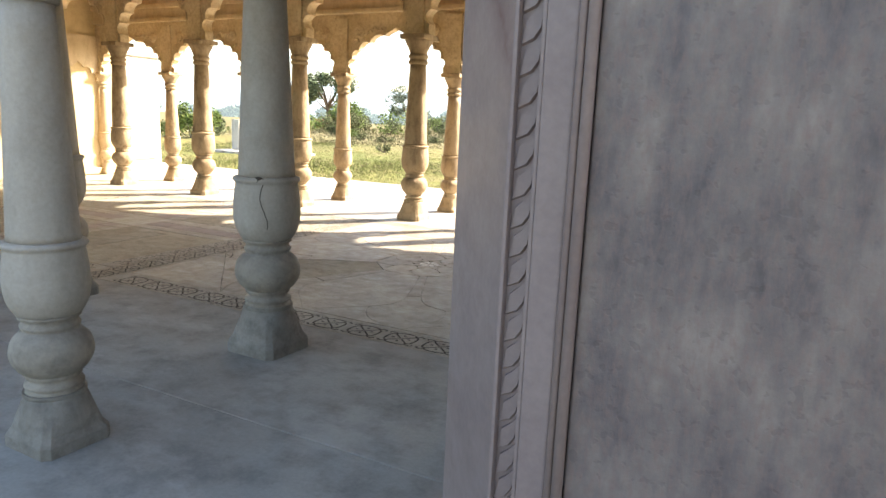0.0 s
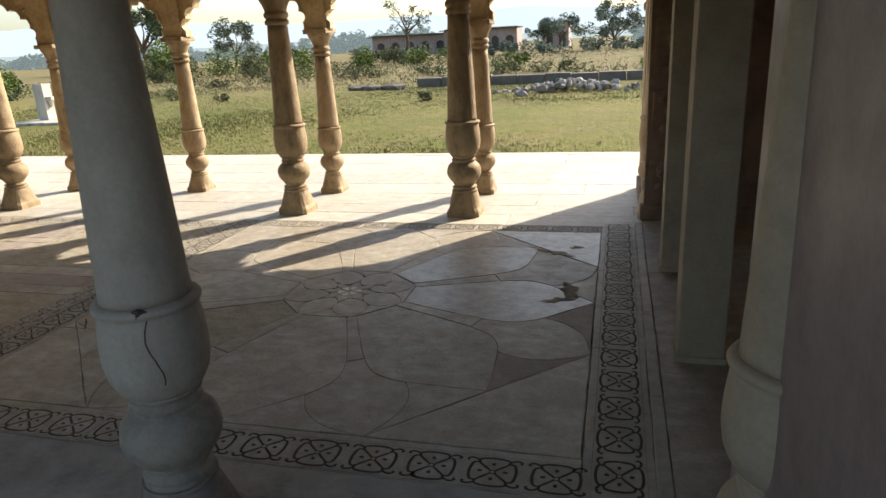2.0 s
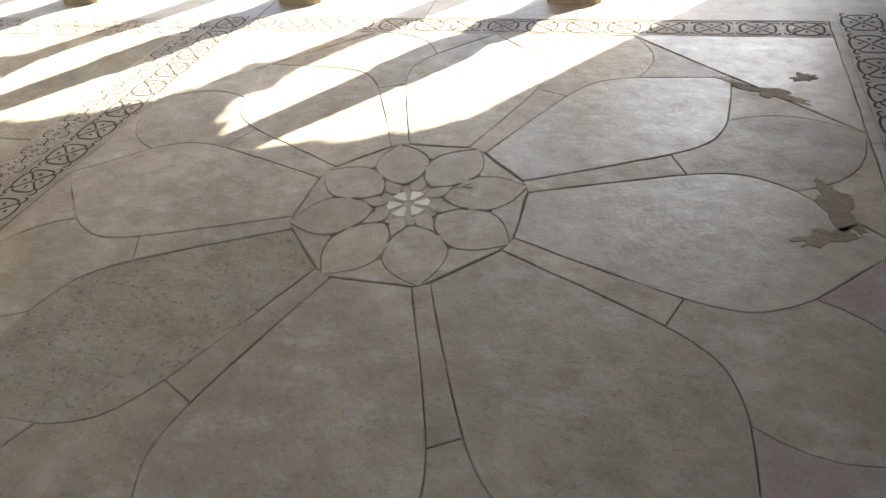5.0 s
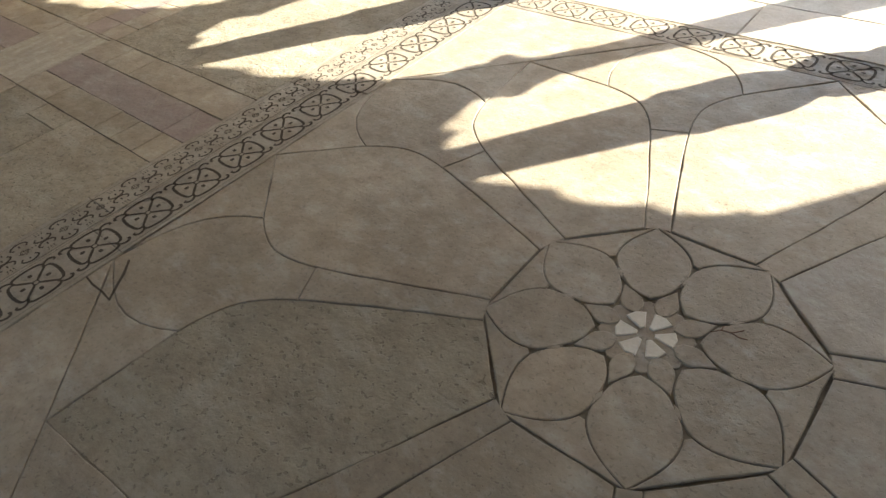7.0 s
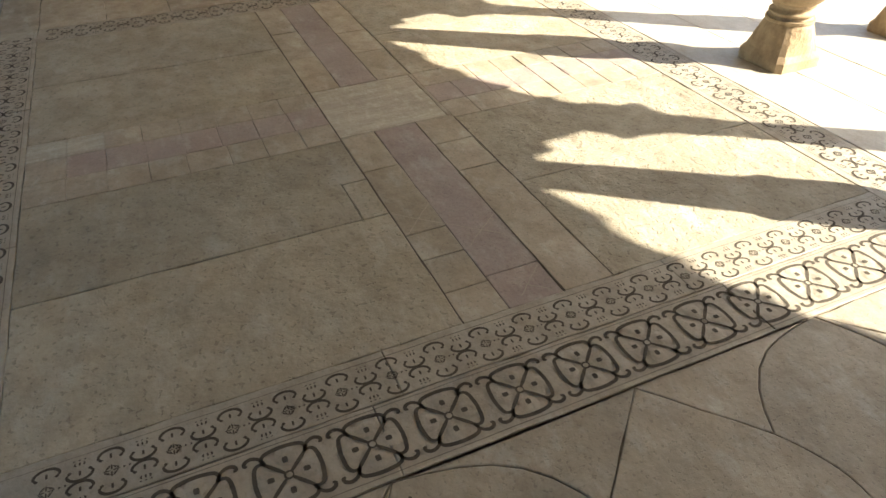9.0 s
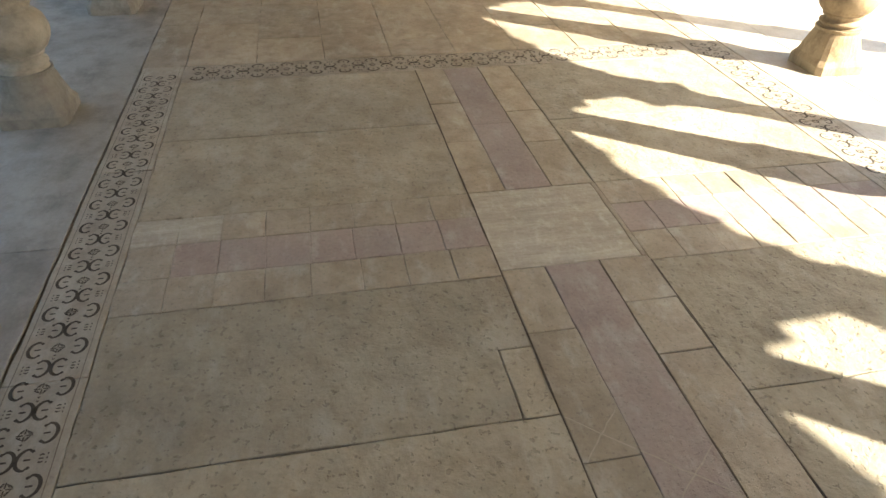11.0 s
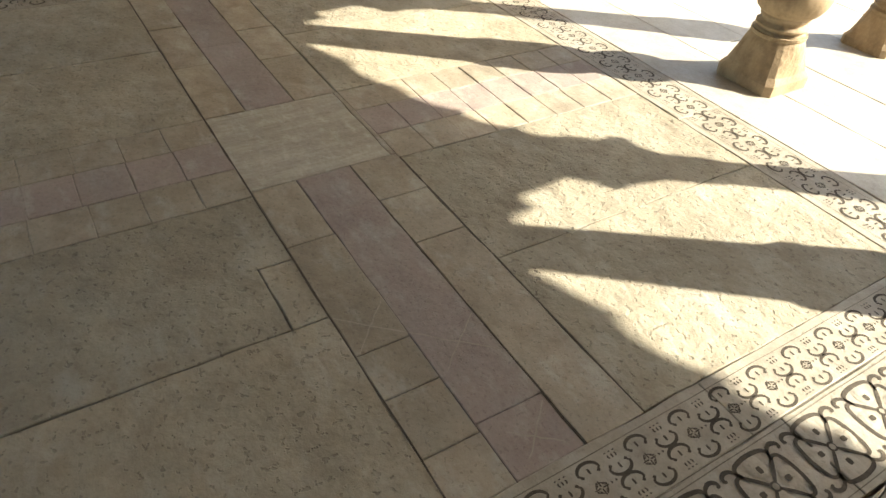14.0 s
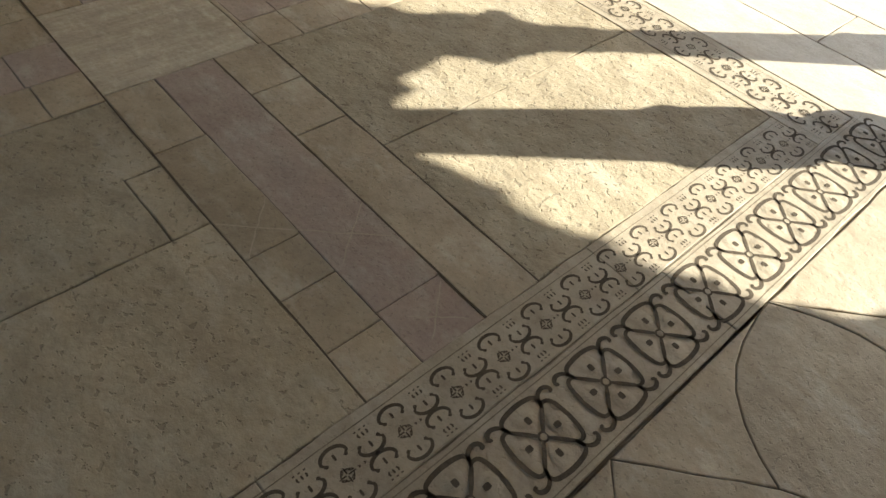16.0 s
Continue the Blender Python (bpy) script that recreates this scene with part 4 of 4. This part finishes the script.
# beyond and around
slabs(-9.0, -5.645, -1.668, 1.60, 0.85, 0.408, FLOOR_TAN, along="x", gap=0.002)
slabs(-9.0, -5.645, -1.914, -1.668, 0.85, 0.30, FLOOR_TAN, along="x", gap=0.002)
slabs(-9.0, -5.645, 1.60, 1.76, 0.85, 0.16, FLOOR_TAN, along="x", gap=0.002)
slabs(-8.5, -1.645, 1.80 - 0.04, 2.55, 1.3, 0.36, FLOOR_PALE)
slabs(-1.645, 1.985, 1.804, 2.55, 1.3, 0.36, FLOOR_PALE)
slabs(1.985, 2.06, 1.917, 2.55, 1.3, 0.36, FLOOR_PALE)
slabs(-8.5, 2.06, 2.55, 3.60, 1.2, 0.52, FLOOR_PALE)
slabs(-12.4, 7.4, 3.60, 5.62, 1.25, 0.67, FLOOR_PALE)
slabs(-12.4, 7.4, 5.62, 5.83, 1.1, 0.21, FLOOR_PALE, name="edge_stone")
slabs(-8.5, -1.907, -4.2, -1.916, 3.4, 1.1, FLOOR_GREY, gap=0.0012)
slabs(-1.907, 2.18, -4.2, -1.967, 3.4, 1.1, FLOOR_GREY, gap=0.0012)
slabs(-12.4, 7.4, -9.0, -4.2, 3.9, 2.4, FLOOR_GREY, gap=0.0012)

# scratched lines across the lanes, and a dry twig on the flower
PALE_DUST = stone("pale dust in scratches", (0.37, 0.33, 0.275), (0.31, 0.27, 0.22), (0.25, 0.215, 0.17), rough=0.95)
for a, b in (((-2.772, -0.170), (-2.604, -0.324)), ((-2.761, -0.331), (-2.441, 0.030)), ((-2.599, 0.034), (-2.447, -0.145)), ((-2.808, 0.255), (-2.612, 0.075)), ((-2.249, 0.026), (-2.131, -0.107)), ((-2.220, -0.113), (-2.119, 0.005)), ((-3.95, 0.95), (-3.62, 1.05))):
    bm = bmesh.new()
    n = 9
    groove_line(bm, [(a[0] + (b[0] - a[0]) * i / n + rng.uniform(-0.003, 0.003), a[1] + (b[1] - a[1]) * i / n + rng.uniform(-0.003, 0.003)) for i in range(n + 1)], 0.0022, 0.0026)
    part("scratched_line", bm, PALE_DUST, terrace)
TWIG = stone("dry twig bark", (0.24, 0.15, 0.10), (0.17, 0.10, 0.07), (0.12, 0.07, 0.05))
tw = empty("twig", pose(0.14, 0.10, 0.003, 0, 0, 35), "thin dry brown twig lying on the floor", "twig")
for pts in ([(0, 0), (0.03, 0.006), (0.055, -0.004), (0.09, 0.004)], [(0.055, -0.004), (0.07, -0.02), (0.09, -0.028)], [(0.03, 0.006), (0.04, 0.02)]):
    bm = bmesh.new()
    for p, q in zip(pts, pts[1:]):
        bmesh.ops.create_cone(bm, cap_ends=True, segments=6, radius1=0.0018, radius2=0.0014, depth=(Vector(q) - Vector(p)).length, matrix=Matrix.Translation(((p[0] + q[0]) / 2, (p[1] + q[1]) / 2, 0.002)) @ Vector((q[0] - p[0], q[1] - p[1], 0)).to_track_quat("Z", "Y").to_matrix().to_4x4())
    part("stalk", bm, TWIG, tw)

# worn mortar patches on the eastern petals
PATCH = stone("brown mortar patch", (0.27, 0.23, 0.17), (0.20, 0.165, 0.12), (0.15, 0.125, 0.095), rough=0.9, bump=0.6, stains=0.5, blotch=4)
for cx, cy, rx, ry, turn in ((1.34, 1.02, 0.20, 0.055, -0.5), (1.52, 1.17, 0.07, 0.05, 0.3), (1.52, 0.20, 0.06, 0.17, 0.2), (1.46, 0.02, 0.13, 0.05, 0.5)):
    pts = []
    for i in range(36):
        a = i * math.pi / 18
        k = 0.85 + 0.75 * noise.noise((cx * 3 + math.cos(a) * 1.8, cy * 3 + math.sin(a) * 1.8, 2.0)) + 0.25 * noise.noise((cx * 9 + math.cos(a) * 6, cy * 9 + math.sin(a) * 6, 4.0))
        x, y = rotz((rx * k * math.cos(a), ry * k * math.sin(a)), turn)
        pts.append((cx + x, cy + y))
    ob = obj("mortar_patch", prism(ccw(pts), -0.004, 0.0022, 0.002), PATCH, terrace)

# ---- vegetation and distance ----
LEAF = plain("dark green foliage", (0.110, 0.135, 0.070), 0.7, 0.55, island=True)
# paler and greyer than LEAF: distance haze mixed into the leaf colour
LEAF_FAR = plain("grey-green foliage paled for haze", (0.150, 0.178, 0.135), 0.8, 0.45, island=True)
LEAF_BRIGHT = plain("yellow-green foliage", (0.12, 0.16, 0.040), 0.7, 0.5, island=True)
LEAF_GREY = plain("grey-green scrub", (0.115, 0.125, 0.060), 0.85, 0.45, island=True)
STRAW = plain("dry straw grass", (0.145, 0.130, 0.068), 0.9, 0.4, island=True)
BLADE = plain("green grass blades", (0.13, 0.145, 0.045), 0.85, 0.45, island=True)
BARK = plain("grey-brown bark", (0.12, 0.09, 0.065), 0.9, 0.4, 6.0)
PINK = stone("faded pink plaster", (0.46, 0.36, 0.32), (0.39, 0.30, 0.265), (0.25, 0.20, 0.175), stains=0.6, blotch=0.5)
DARKROOF = plain("dark weathered eave", (0.11, 0.095, 0.085), 0.9, 0.35, 1.5)
RUBBLE = plain("grey broken stone", (0.24, 0.22, 0.20), 0.9, 0.5, island=True)
LOWWALL = stone("dark low wall", (0.15, 0.135, 0.115), (0.10, 0.09, 0.075), (0.20, 0.18, 0.15), stains=0.6)
BRICK = plain("orange brick", (0.36, 0.16, 0.08), 0.9, 0.35, 2.0)


def leaf_cloud(rnd, centres, count, size):
    """Many small bent leaves scattered through overlapping clumps."""
    verts, faces = [], []
    for _ in range(count):
        cx, cy, cz, r = rnd.choice(centres)
        v = Vector((rnd.gauss(0, 1), rnd.gauss(0, 1), rnd.gauss(0, 1)))
        v.normalize()
        p = Vector((cx, cy, cz)) + v * r * rnd.random() ** 0.35
        a = Vector((rnd.gauss(0, 1), rnd.gauss(0, 1), rnd.gauss(0, 0.6))).normalized()
        b = a.cross(Vector((rnd.gauss(0, 1), rnd.gauss(0, 1), rnd.gauss(0, 1)))).normalized()
        s = size * rnd.uniform(0.6, 1.4)
        n = len(verts)
        c = a.cross(b) * s * 0.25
        verts += [p - a * s, p + b * s * 0.45 + c, p + a * s, p - b * s * 0.45 + c]
        faces += [(n, n + 1, n + 2), (n, n + 2, n + 3)]
    me = bpy.data.meshes.new("crown")
    me.from_pydata([tuple(v) for v in verts], [], faces)
    return me


def limb(bm, a, b, r0, r1, seg=7):
    a, b = Vector(a), Vector(b)
    axis = (b - a).normalized()
    side = axis.orthogonal().normalized()
    up = axis.cross(side)
    mid = (a + b) / 2 + side * (b - a).length * 0.06
    rings = []
    for p, r in ((a, r0), (mid, (r0 + r1) / 2), (b, r1)):
        rings.append([bm.verts.new(p + (side * math.cos(t) + up * math.sin(t)) * r) for t in [i * 2 * math.pi / seg for i in range(seg)]])
    for p, q in zip(rings, rings[1:]):
        for i in range(seg):
            bm.faces.new((p[i], p[(i + 1) % seg], q[(i + 1) % seg], q[i]))


def tree(seed, x, y, h, spread, trunk_h, leaf, label, count=2600, leaf_size=0.16):
    rnd = random.Random(seed)
    t = empty("tree", pose(x, y, GZ - 0.1), label, "tree", "trees of the field")
    bm = bmesh.new()
    limb(bm, (0, 0, 0), (0.1, 0, trunk_h), 0.035 * h, 0.024 * h, 9)
    centres = []
    for k in range(9):
        a = k * 2.4 + rnd.uniform(-0.4, 0.4)
        rad = spread * rnd.uniform(0.25, 0.95)
        z = trunk_h + (h - trunk_h) * rnd.uniform(0.15, 0.85)
        tip_p = (rad * math.cos(a), rad * math.sin(a), z)
        limb(bm, (0.1, 0, trunk_h * rnd.uniform(0.75, 1.0)), tip_p, 0.015 * h, 0.004 * h, 6)
        for _ in range(3):
            centres.append((tip_p[0] + rnd.gauss(0, spread * 0.18), tip_p[1] + rnd.gauss(0, spread * 0.18), z + rnd.gauss(0, h * 0.06), spread * rnd.uniform(0.15, 0.34)))
    part("trunk", bm, BARK, t)
    me = leaf_cloud(rnd, centres, count, leaf_size)
    me.materials.append(leaf)
    o = new("crown", me)
    o.parent = t
    return t


def bush(seed, x, y, w, h, leaf, label, count=900, size=0.07, group="bushes of the field"):
    rnd = random.Random(seed)
    t = empty("bush", pose(x, y, GZ), label, "bush", group)
    cs = [(rnd.gauss(0, w * 0.28), rnd.gauss(0, w * 0.28), h * rnd.uniform(0.2, 0.75), w * rnd.uniform(0.14, 0.3)) for _ in range(9)]
    bm = bmesh.new()
    for c in cs[:6]:
        limb(bm, (0, 0, -0.05), c[:3], 0.03, 0.01, 5)
    part("stems", bm, BARK, t)
    me = leaf_cloud(rnd, cs, count, size)
    me.materials.append(leaf)
    o = new("foliage", me)
    o.parent = t
    return t


tree(1, -59.0, 75.0, 10.2, 4.4, 3.2, LEAF, "tall dark feathery tree behind scrub", 5200, 0.22)
tree(2, -52.0, 86.0, 6.5, 3.4, 1.6, LEAF_FAR, "rounded dark green tree at the field edge", 2600, 0.2)
tree(3, -6.2, 96.0, 4.4, 3.2, 1.9, LEAF_FAR, "flat-topped dark tree before a pink building", 2600, 0.16)
tree(4, -8.8, 97.0, 4.3, 2.6, 1.9, LEAF_FAR, "flat-topped dark tree before a pink building", 2200, 0.16)
tree(5, 1.2, 92.0, 5.8, 3.4, 1.4, LEAF_FAR, "spreading green tree beyond the far hedge", 3400, 0.18)
tree(6, -31.5, 104.0, 8.5, 3.2, 4.0, LEAF_GREY, "thin half-bare tree beside the pink building", 900, 0.18)
bush(11, -27.5, 21.8, 2.6, 2.0, LEAF_BRIGHT, "leafy green bush near the white post", 2600, 0.10)
bush(12, -30.5, 25.0, 2.4, 1.7, LEAF, "dark green bush at the field edge", 1800, 0.10)
bush(13, -36.5, 49.0, 3.4, 3.6, LEAF_BRIGHT, "tall yellow-green bush beyond the scrub", 2600, 0.13)
bush(14, -30.0, 40.0, 2.6, 1.9, LEAF_GREY, "grey-green feathery scrub clump", 1600, 0.09)
bush(15, -24.0, 41.0, 2.8, 1.8, LEAF_GREY, "grey-green feathery scrub clump", 1600, 0.09)
bush(16, -14.2, 38.0, 1.7, 2.0, LEAF_BRIGHT, "young green shrub standing in dry grass", 1200, 0.08)
bush(17, -3.9, 37.0, 1.5, 1.3, LEAF_BRIGHT, "young green shrub standing in dry grass", 900, 0.08)
bush(18, -13.6, 20.2, 0.55, 0.38, LEAF_GREY, "small dry tuft in short grass", 300, 0.05)
bush(19, -17.0, 22.0, 0.8, 0.55, LEAF_GREY, "small dry tuft in short grass", 400, 0.05)
bush(20, -4.6, 18.4, 0.5, 0.35, LEAF_GREY, "small dry tuft in short grass", 300, 0.05)
rnd = random.Random(91)
for k in range(22):
    bush(120 + k, -34 + k * 1.75 + rnd.uniform(-1.2, 1.2), 30 + rnd.uniform(-2, 14), rnd.uniform(0.9, 1.9), rnd.uniform(0.35, 0.85), rnd.choice((LEAF_GREY, LEAF_BRIGHT, LEAF_GREY)), "low green scrub in the dry field", 380, 0.07, "field scrub")
rnd = random.Random(44)
for k in range(16):
    bush(60 + k, -46 + k * 1.9 + rnd.uniform(-1, 1), 56 + rnd.uniform(-7, 10), rnd.uniform(2.5, 4.0), rnd.uniform(1.3, 2.4), rnd.choice((LEAF_GREY, LEAF_GREY, LEAF_BRIGHT)), "grey-green scrub at the back of the field", 700, 0.14, "scrub belt")


def strip_foliage(name, x0, x1, y, h, count, leaf, label, size, dy=2.0, seed=5):
    r = random.Random(seed)
    cs = [(r.uniform(x0, x1), y + r.uniform(-dy, dy), GZ + h * r.uniform(0.15, 0.7), h * r.uniform(0.25, 0.6)) for _ in range(90)]
    me = leaf_cloud(r, cs, count, size)
    me.materials.append(leaf)
    o = new(name, me)
    return tagged(o, label, "vegetation", "", "stuff")


# foliage of the far belts; a bluish emission stands in for the haze
HAZY = plain("far trees with haze as glow", (0.085, 0.11, 0.075), 0.9, 0.4, island=True)
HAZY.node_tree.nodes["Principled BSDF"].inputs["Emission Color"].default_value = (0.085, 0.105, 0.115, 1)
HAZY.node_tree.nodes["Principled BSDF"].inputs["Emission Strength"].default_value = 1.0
strip_foliage("hedge", -26, 14, 82, 1.5, 9000, LEAF_FAR, "dark clipped-looking hedge across the far field", 0.16)
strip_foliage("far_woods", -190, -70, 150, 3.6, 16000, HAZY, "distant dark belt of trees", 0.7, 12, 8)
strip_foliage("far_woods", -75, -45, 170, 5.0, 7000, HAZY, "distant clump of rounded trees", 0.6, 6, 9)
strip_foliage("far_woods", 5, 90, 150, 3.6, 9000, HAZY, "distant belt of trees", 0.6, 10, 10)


def blades(name, n, x0, x1, y0, y1, h, mat, label, seed, w=0.012):
    r = random.Random(seed)
    verts, faces = [], []
    for _ in range(n):
        x, y = r.uniform(x0, x1), y0 + (y1 - y0) * r.random() ** 1.25
        if r.random() > 0.35 + 0.9 * (0.5 + 0.5 * noise.noise((x * 0.5, y * 0.5, 1.0))):
            continue
        for _ in range(5):
            a = r.uniform(0, 6.28)
            hh = h * r.uniform(0.4, 1.3)
            lean = hh * r.uniform(0.2, 0.8)
            dx, dy = math.cos(a), math.sin(a)
            bx, by = x + r.gauss(0, 0.04), y + r.gauss(0, 0.04)
            k = len(verts)
            verts += [(bx - dy * w, by + dx * w, GZ - 0.05), (bx + dy * w, by - dx * w, GZ - 0.05), (bx + dx * lean, by + dy * lean, GZ + hh)]
            faces.append((k, k + 1, k + 2))
    me = bpy.data.meshes.new(name)
    me.from_pydata(verts, [], faces)
    me.materials.append(mat)
    return tagged(new(name, me), label, "grass", "", "stuff")


blades("grass_tufts", 42000, -22, 6, 5.9, 26, 0.040, BLADE, "short green grass at the terrace edge", 1)
blades("dry_grass", 12000, -24, 8, 7, 30, 0.055, STRAW, "dry tawny grass among the green", 2)
blades("tall_dry_grass", 16000, -50, 14, 26, 80, 0.15, STRAW, "tall dry brown grass across the far field", 3, 0.014)

# white masonry post on a slab
post = empty("masonry_post", pose(-16.4, 14.3, GZ), "white masonry tap post with a bracket on a slab", "post")
part("slab", box(-0.6, 3.0, -1.0, 0.9, -0.05, 0.10, 0.02), WHITE, post)
part("shaft", box(-0.19, 0.19, -0.18, 0.18, 0.10, 1.25, 0.02), WHITE, post)
part("bracket", box(0.19, 0.42, -0.14, 0.14, 0.72, 0.84, 0.02), WHITE, post)
part("bracket_foot", loft_square_round([(0.04, 0, 0.5), (0.08, 0, 0.72)], 8), WHITE, post).matrix_basis = pose(0.24, 0, 0)

# low dark wall with rubble
lw = empty("low_wall", pose(0, 26.0, GZ), "long low dark masonry wall across the grass", "wall")
for k in range(12):
    x = -7.0 + k * 1.15
    part("block", box(x, x + 1.12, -0.25 + rng.uniform(-0.03, 0.03), 0.25, -0.1, 0.38 + rng.uniform(-0.05, 0.03), 0.03), LOWWALL, lw)
rb = bmesh.new()
for k in range(130):
    r = rng.uniform(0.06, 0.26)
    x, y = rng.gauss(0, 1.3), rng.gauss(0, 0.6)
    m = Matrix.Translation((x, y, max(0.02, 0.34 - 0.14 * abs(x) + rng.uniform(-0.12, 0.05)))) @ Euler((rng.uniform(0, 3), rng.uniform(0, 3), 0)).to_matrix().to_4x4() @ Matrix.Diagonal((r, r * rng.uniform(0.5, 1), r * rng.uniform(0.3, 0.7), 1))
    bmesh.ops.create_icosphere(rb, subdivisions=1, radius=1, matrix=m)
rub = tagged(obj("rubble_heap", rb, RUBBLE), "heap of broken grey stone beside the wall", "rubble", "", "stuff")
rub.matrix_world = pose(0.3, 21.3, GZ - 0.04)
lg = bmesh.new()
for k in range(24):
    r = rng.uniform(0.1, 0.3)
    bmesh.ops.create_icosphere(lg, subdivisions=1, radius=1, matrix=Matrix.Translation((rng.uniform(-1.1, 1.1), rng.gauss(0, 0.15), 0.1)) @ Matrix.Diagonal((r * 1.5, r, r * 0.6, 1)))
dk = tagged(obj("fallen_stones", lg, LOWWALL), "dark fallen stones in the grass", "stones", "", "stuff")
dk.matrix_world = pose(-8.6, 24.6, GZ)
bw = empty("brick_wall", pose(-52.0, 66.0, GZ), "low orange brick wall under the tree", "wall")
part("body", box(-2.2, 2.2, -0.2, 0.2, -0.1, 0.95, 0.03), BRICK, bw)
part("coping", box(-2.3, 2.3, -0.25, 0.25, 0.95, 1.05, 0.02), BRICK, bw)


def pink_house(x0, x1, y, h, n, label):
    """Single-storey building with arched openings, an eave and a parapet."""
    hs = empty("pink_building", pose((x0 + x1) / 2, y, GZ), label, "building", "far buildings")
    L = x1 - x0
    step = L / n
    for k in range(n):
        p = part("wall_bay", arch_panel(step * 0.26, 0.0, h * 0.48, h * 0.68, h, 0.4, step, 7), PINK, hs)
        p.matrix_basis = pose(-L / 2 + step * (k + 0.5), 0, 0)
        part("pilaster", box(-L / 2 + step * k - 0.15, -L / 2 + step * k + 0.15, -0.3, -0.2, 0, h, 0.02), PINK, hs)
        part("window", box(-L / 2 + step * (k + 0.24), -L / 2 + step * (k + 0.76), 0.1, 0.16, 0.1, h * 0.7), DARKROOF, hs, "dark shuttered opening")
    part("side_wall", box(L / 2 - 0.2, L / 2, 0.21, 6, 0, h, 0.02), PINK, hs)
    part("side_wall", box(-L / 2, -L / 2 + 0.2, 0.21, 6, 0, h, 0.02), PINK, hs)
    part("back_wall", box(-L / 2, L / 2, 6, 6.3, 0, h, 0.02), PINK, hs)
    part("roof", box(-L / 2 - 0.1, L / 2 + 0.1, -0.3, 6.4, h, h + 0.18, 0.02), DARKROOF, hs)
    part("eave", box(-L / 2 - 0.7, L / 2 + 0.7, -1.1, -0.2, h - 0.12, h + 0.03, 0.03), DARKROOF, hs)
    return hs


pink_house(-40.0, -26.5, 112.0, 3.1, 5, "long faded pink single-storey building with arches")
pink_house(-26.0, -14.0, 108.0, 3.5, 5, "faded pink building with tall arched windows")
pink_house(-9.8, -5.8, 108.0, 3.9, 2, "small faded pink pavilion behind trees")


# hills and far tree line, their haze painted on as bluish emission
def ridge(name, dist, base, amp, seed, color, label, a0=-70, a1=50):
    bm = bmesh.new()
    n = 90
    lo, hi = [], []
    for i in range(n + 1):
        a = radians(a0 + (a1 - a0) * i / n)
        z = base + amp * (0.6 * noise.noise((i * 0.07, seed, 0)) + 0.3 * noise.noise((i * 0.2, seed, 5)) + 0.08 * noise.noise((i * 0.8, seed, 9)))
        x, y = dist * math.sin(a), dist * math.cos(a)
        lo.append(bm.verts.new((x, y, -6)))
        hi.append(bm.verts.new((x * 1.15, y * 1.15, max(3, z))))
    for i in range(n):
        bm.faces.new((lo[i], lo[i + 1], hi[i + 1], hi[i]))
    m = bpy.data.materials.new("hill with haze as glow")
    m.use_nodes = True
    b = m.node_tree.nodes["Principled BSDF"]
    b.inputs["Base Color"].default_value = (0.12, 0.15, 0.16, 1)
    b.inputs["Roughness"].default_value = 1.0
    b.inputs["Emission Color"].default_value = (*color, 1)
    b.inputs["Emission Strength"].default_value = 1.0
    return tagged(obj(name, bm, m, smooth=True), label, "hills", "", "structure")


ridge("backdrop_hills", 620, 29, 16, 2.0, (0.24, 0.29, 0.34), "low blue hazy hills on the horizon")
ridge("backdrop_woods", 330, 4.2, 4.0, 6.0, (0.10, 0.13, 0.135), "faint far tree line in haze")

# ---- damage on the near column ----
near = next(o for o in scene.objects if o.type == "EMPTY" and o.name.startswith("baluster_column") and abs(o.matrix_basis.translation.x - XS[0]) < 0.1 and abs(o.matrix_basis.translation.y + 2.385) < 0.1)


def on_vase(ang, z, lift=0.0015):
    r = 0.1684 - 0.0122 * max(0.0, (z - 0.775) / 0.11) ** 1.2 - 0.06 * max(0.0, (0.70 - z) / 0.1) ** 2 + lift
    return Vector((r * math.cos(ang), r * math.sin(ang), z))


bm = bmesh.new()
prev = None
for i in range(16):
    z = 0.90 - 0.23 * i / 15
    ang = radians(-52) - 0.10 * math.sin(i * 0.35) + rng.uniform(-0.012, 0.012)
    row = [bm.verts.new(on_vase(ang - 0.014, z)), bm.verts.new(on_vase(ang + 0.014, z))]
    if prev:
        bm.faces.new((prev[0], prev[1], row[1], row[0]))
    prev = row
part("crack", bm, GROOVE, near, "dark open crack down the vase")
bm = bmesh.new()
bmesh.ops.create_icosphere(bm, subdivisions=1, radius=1, matrix=Matrix.Translation(on_vase(radians(-58), 0.912)) @ Matrix.Rotation(radians(-58), 4, "Z") @ Matrix.Diagonal((0.012, 0.030, 0.020, 1)))
for v in bm.verts:
    v.co += Vector((rng.uniform(-1, 1), rng.uniform(-1, 1), rng.uniform(-1, 1))) * 0.007
part("chip", bm, GROOVE, near, "dark broken chip in the lip")
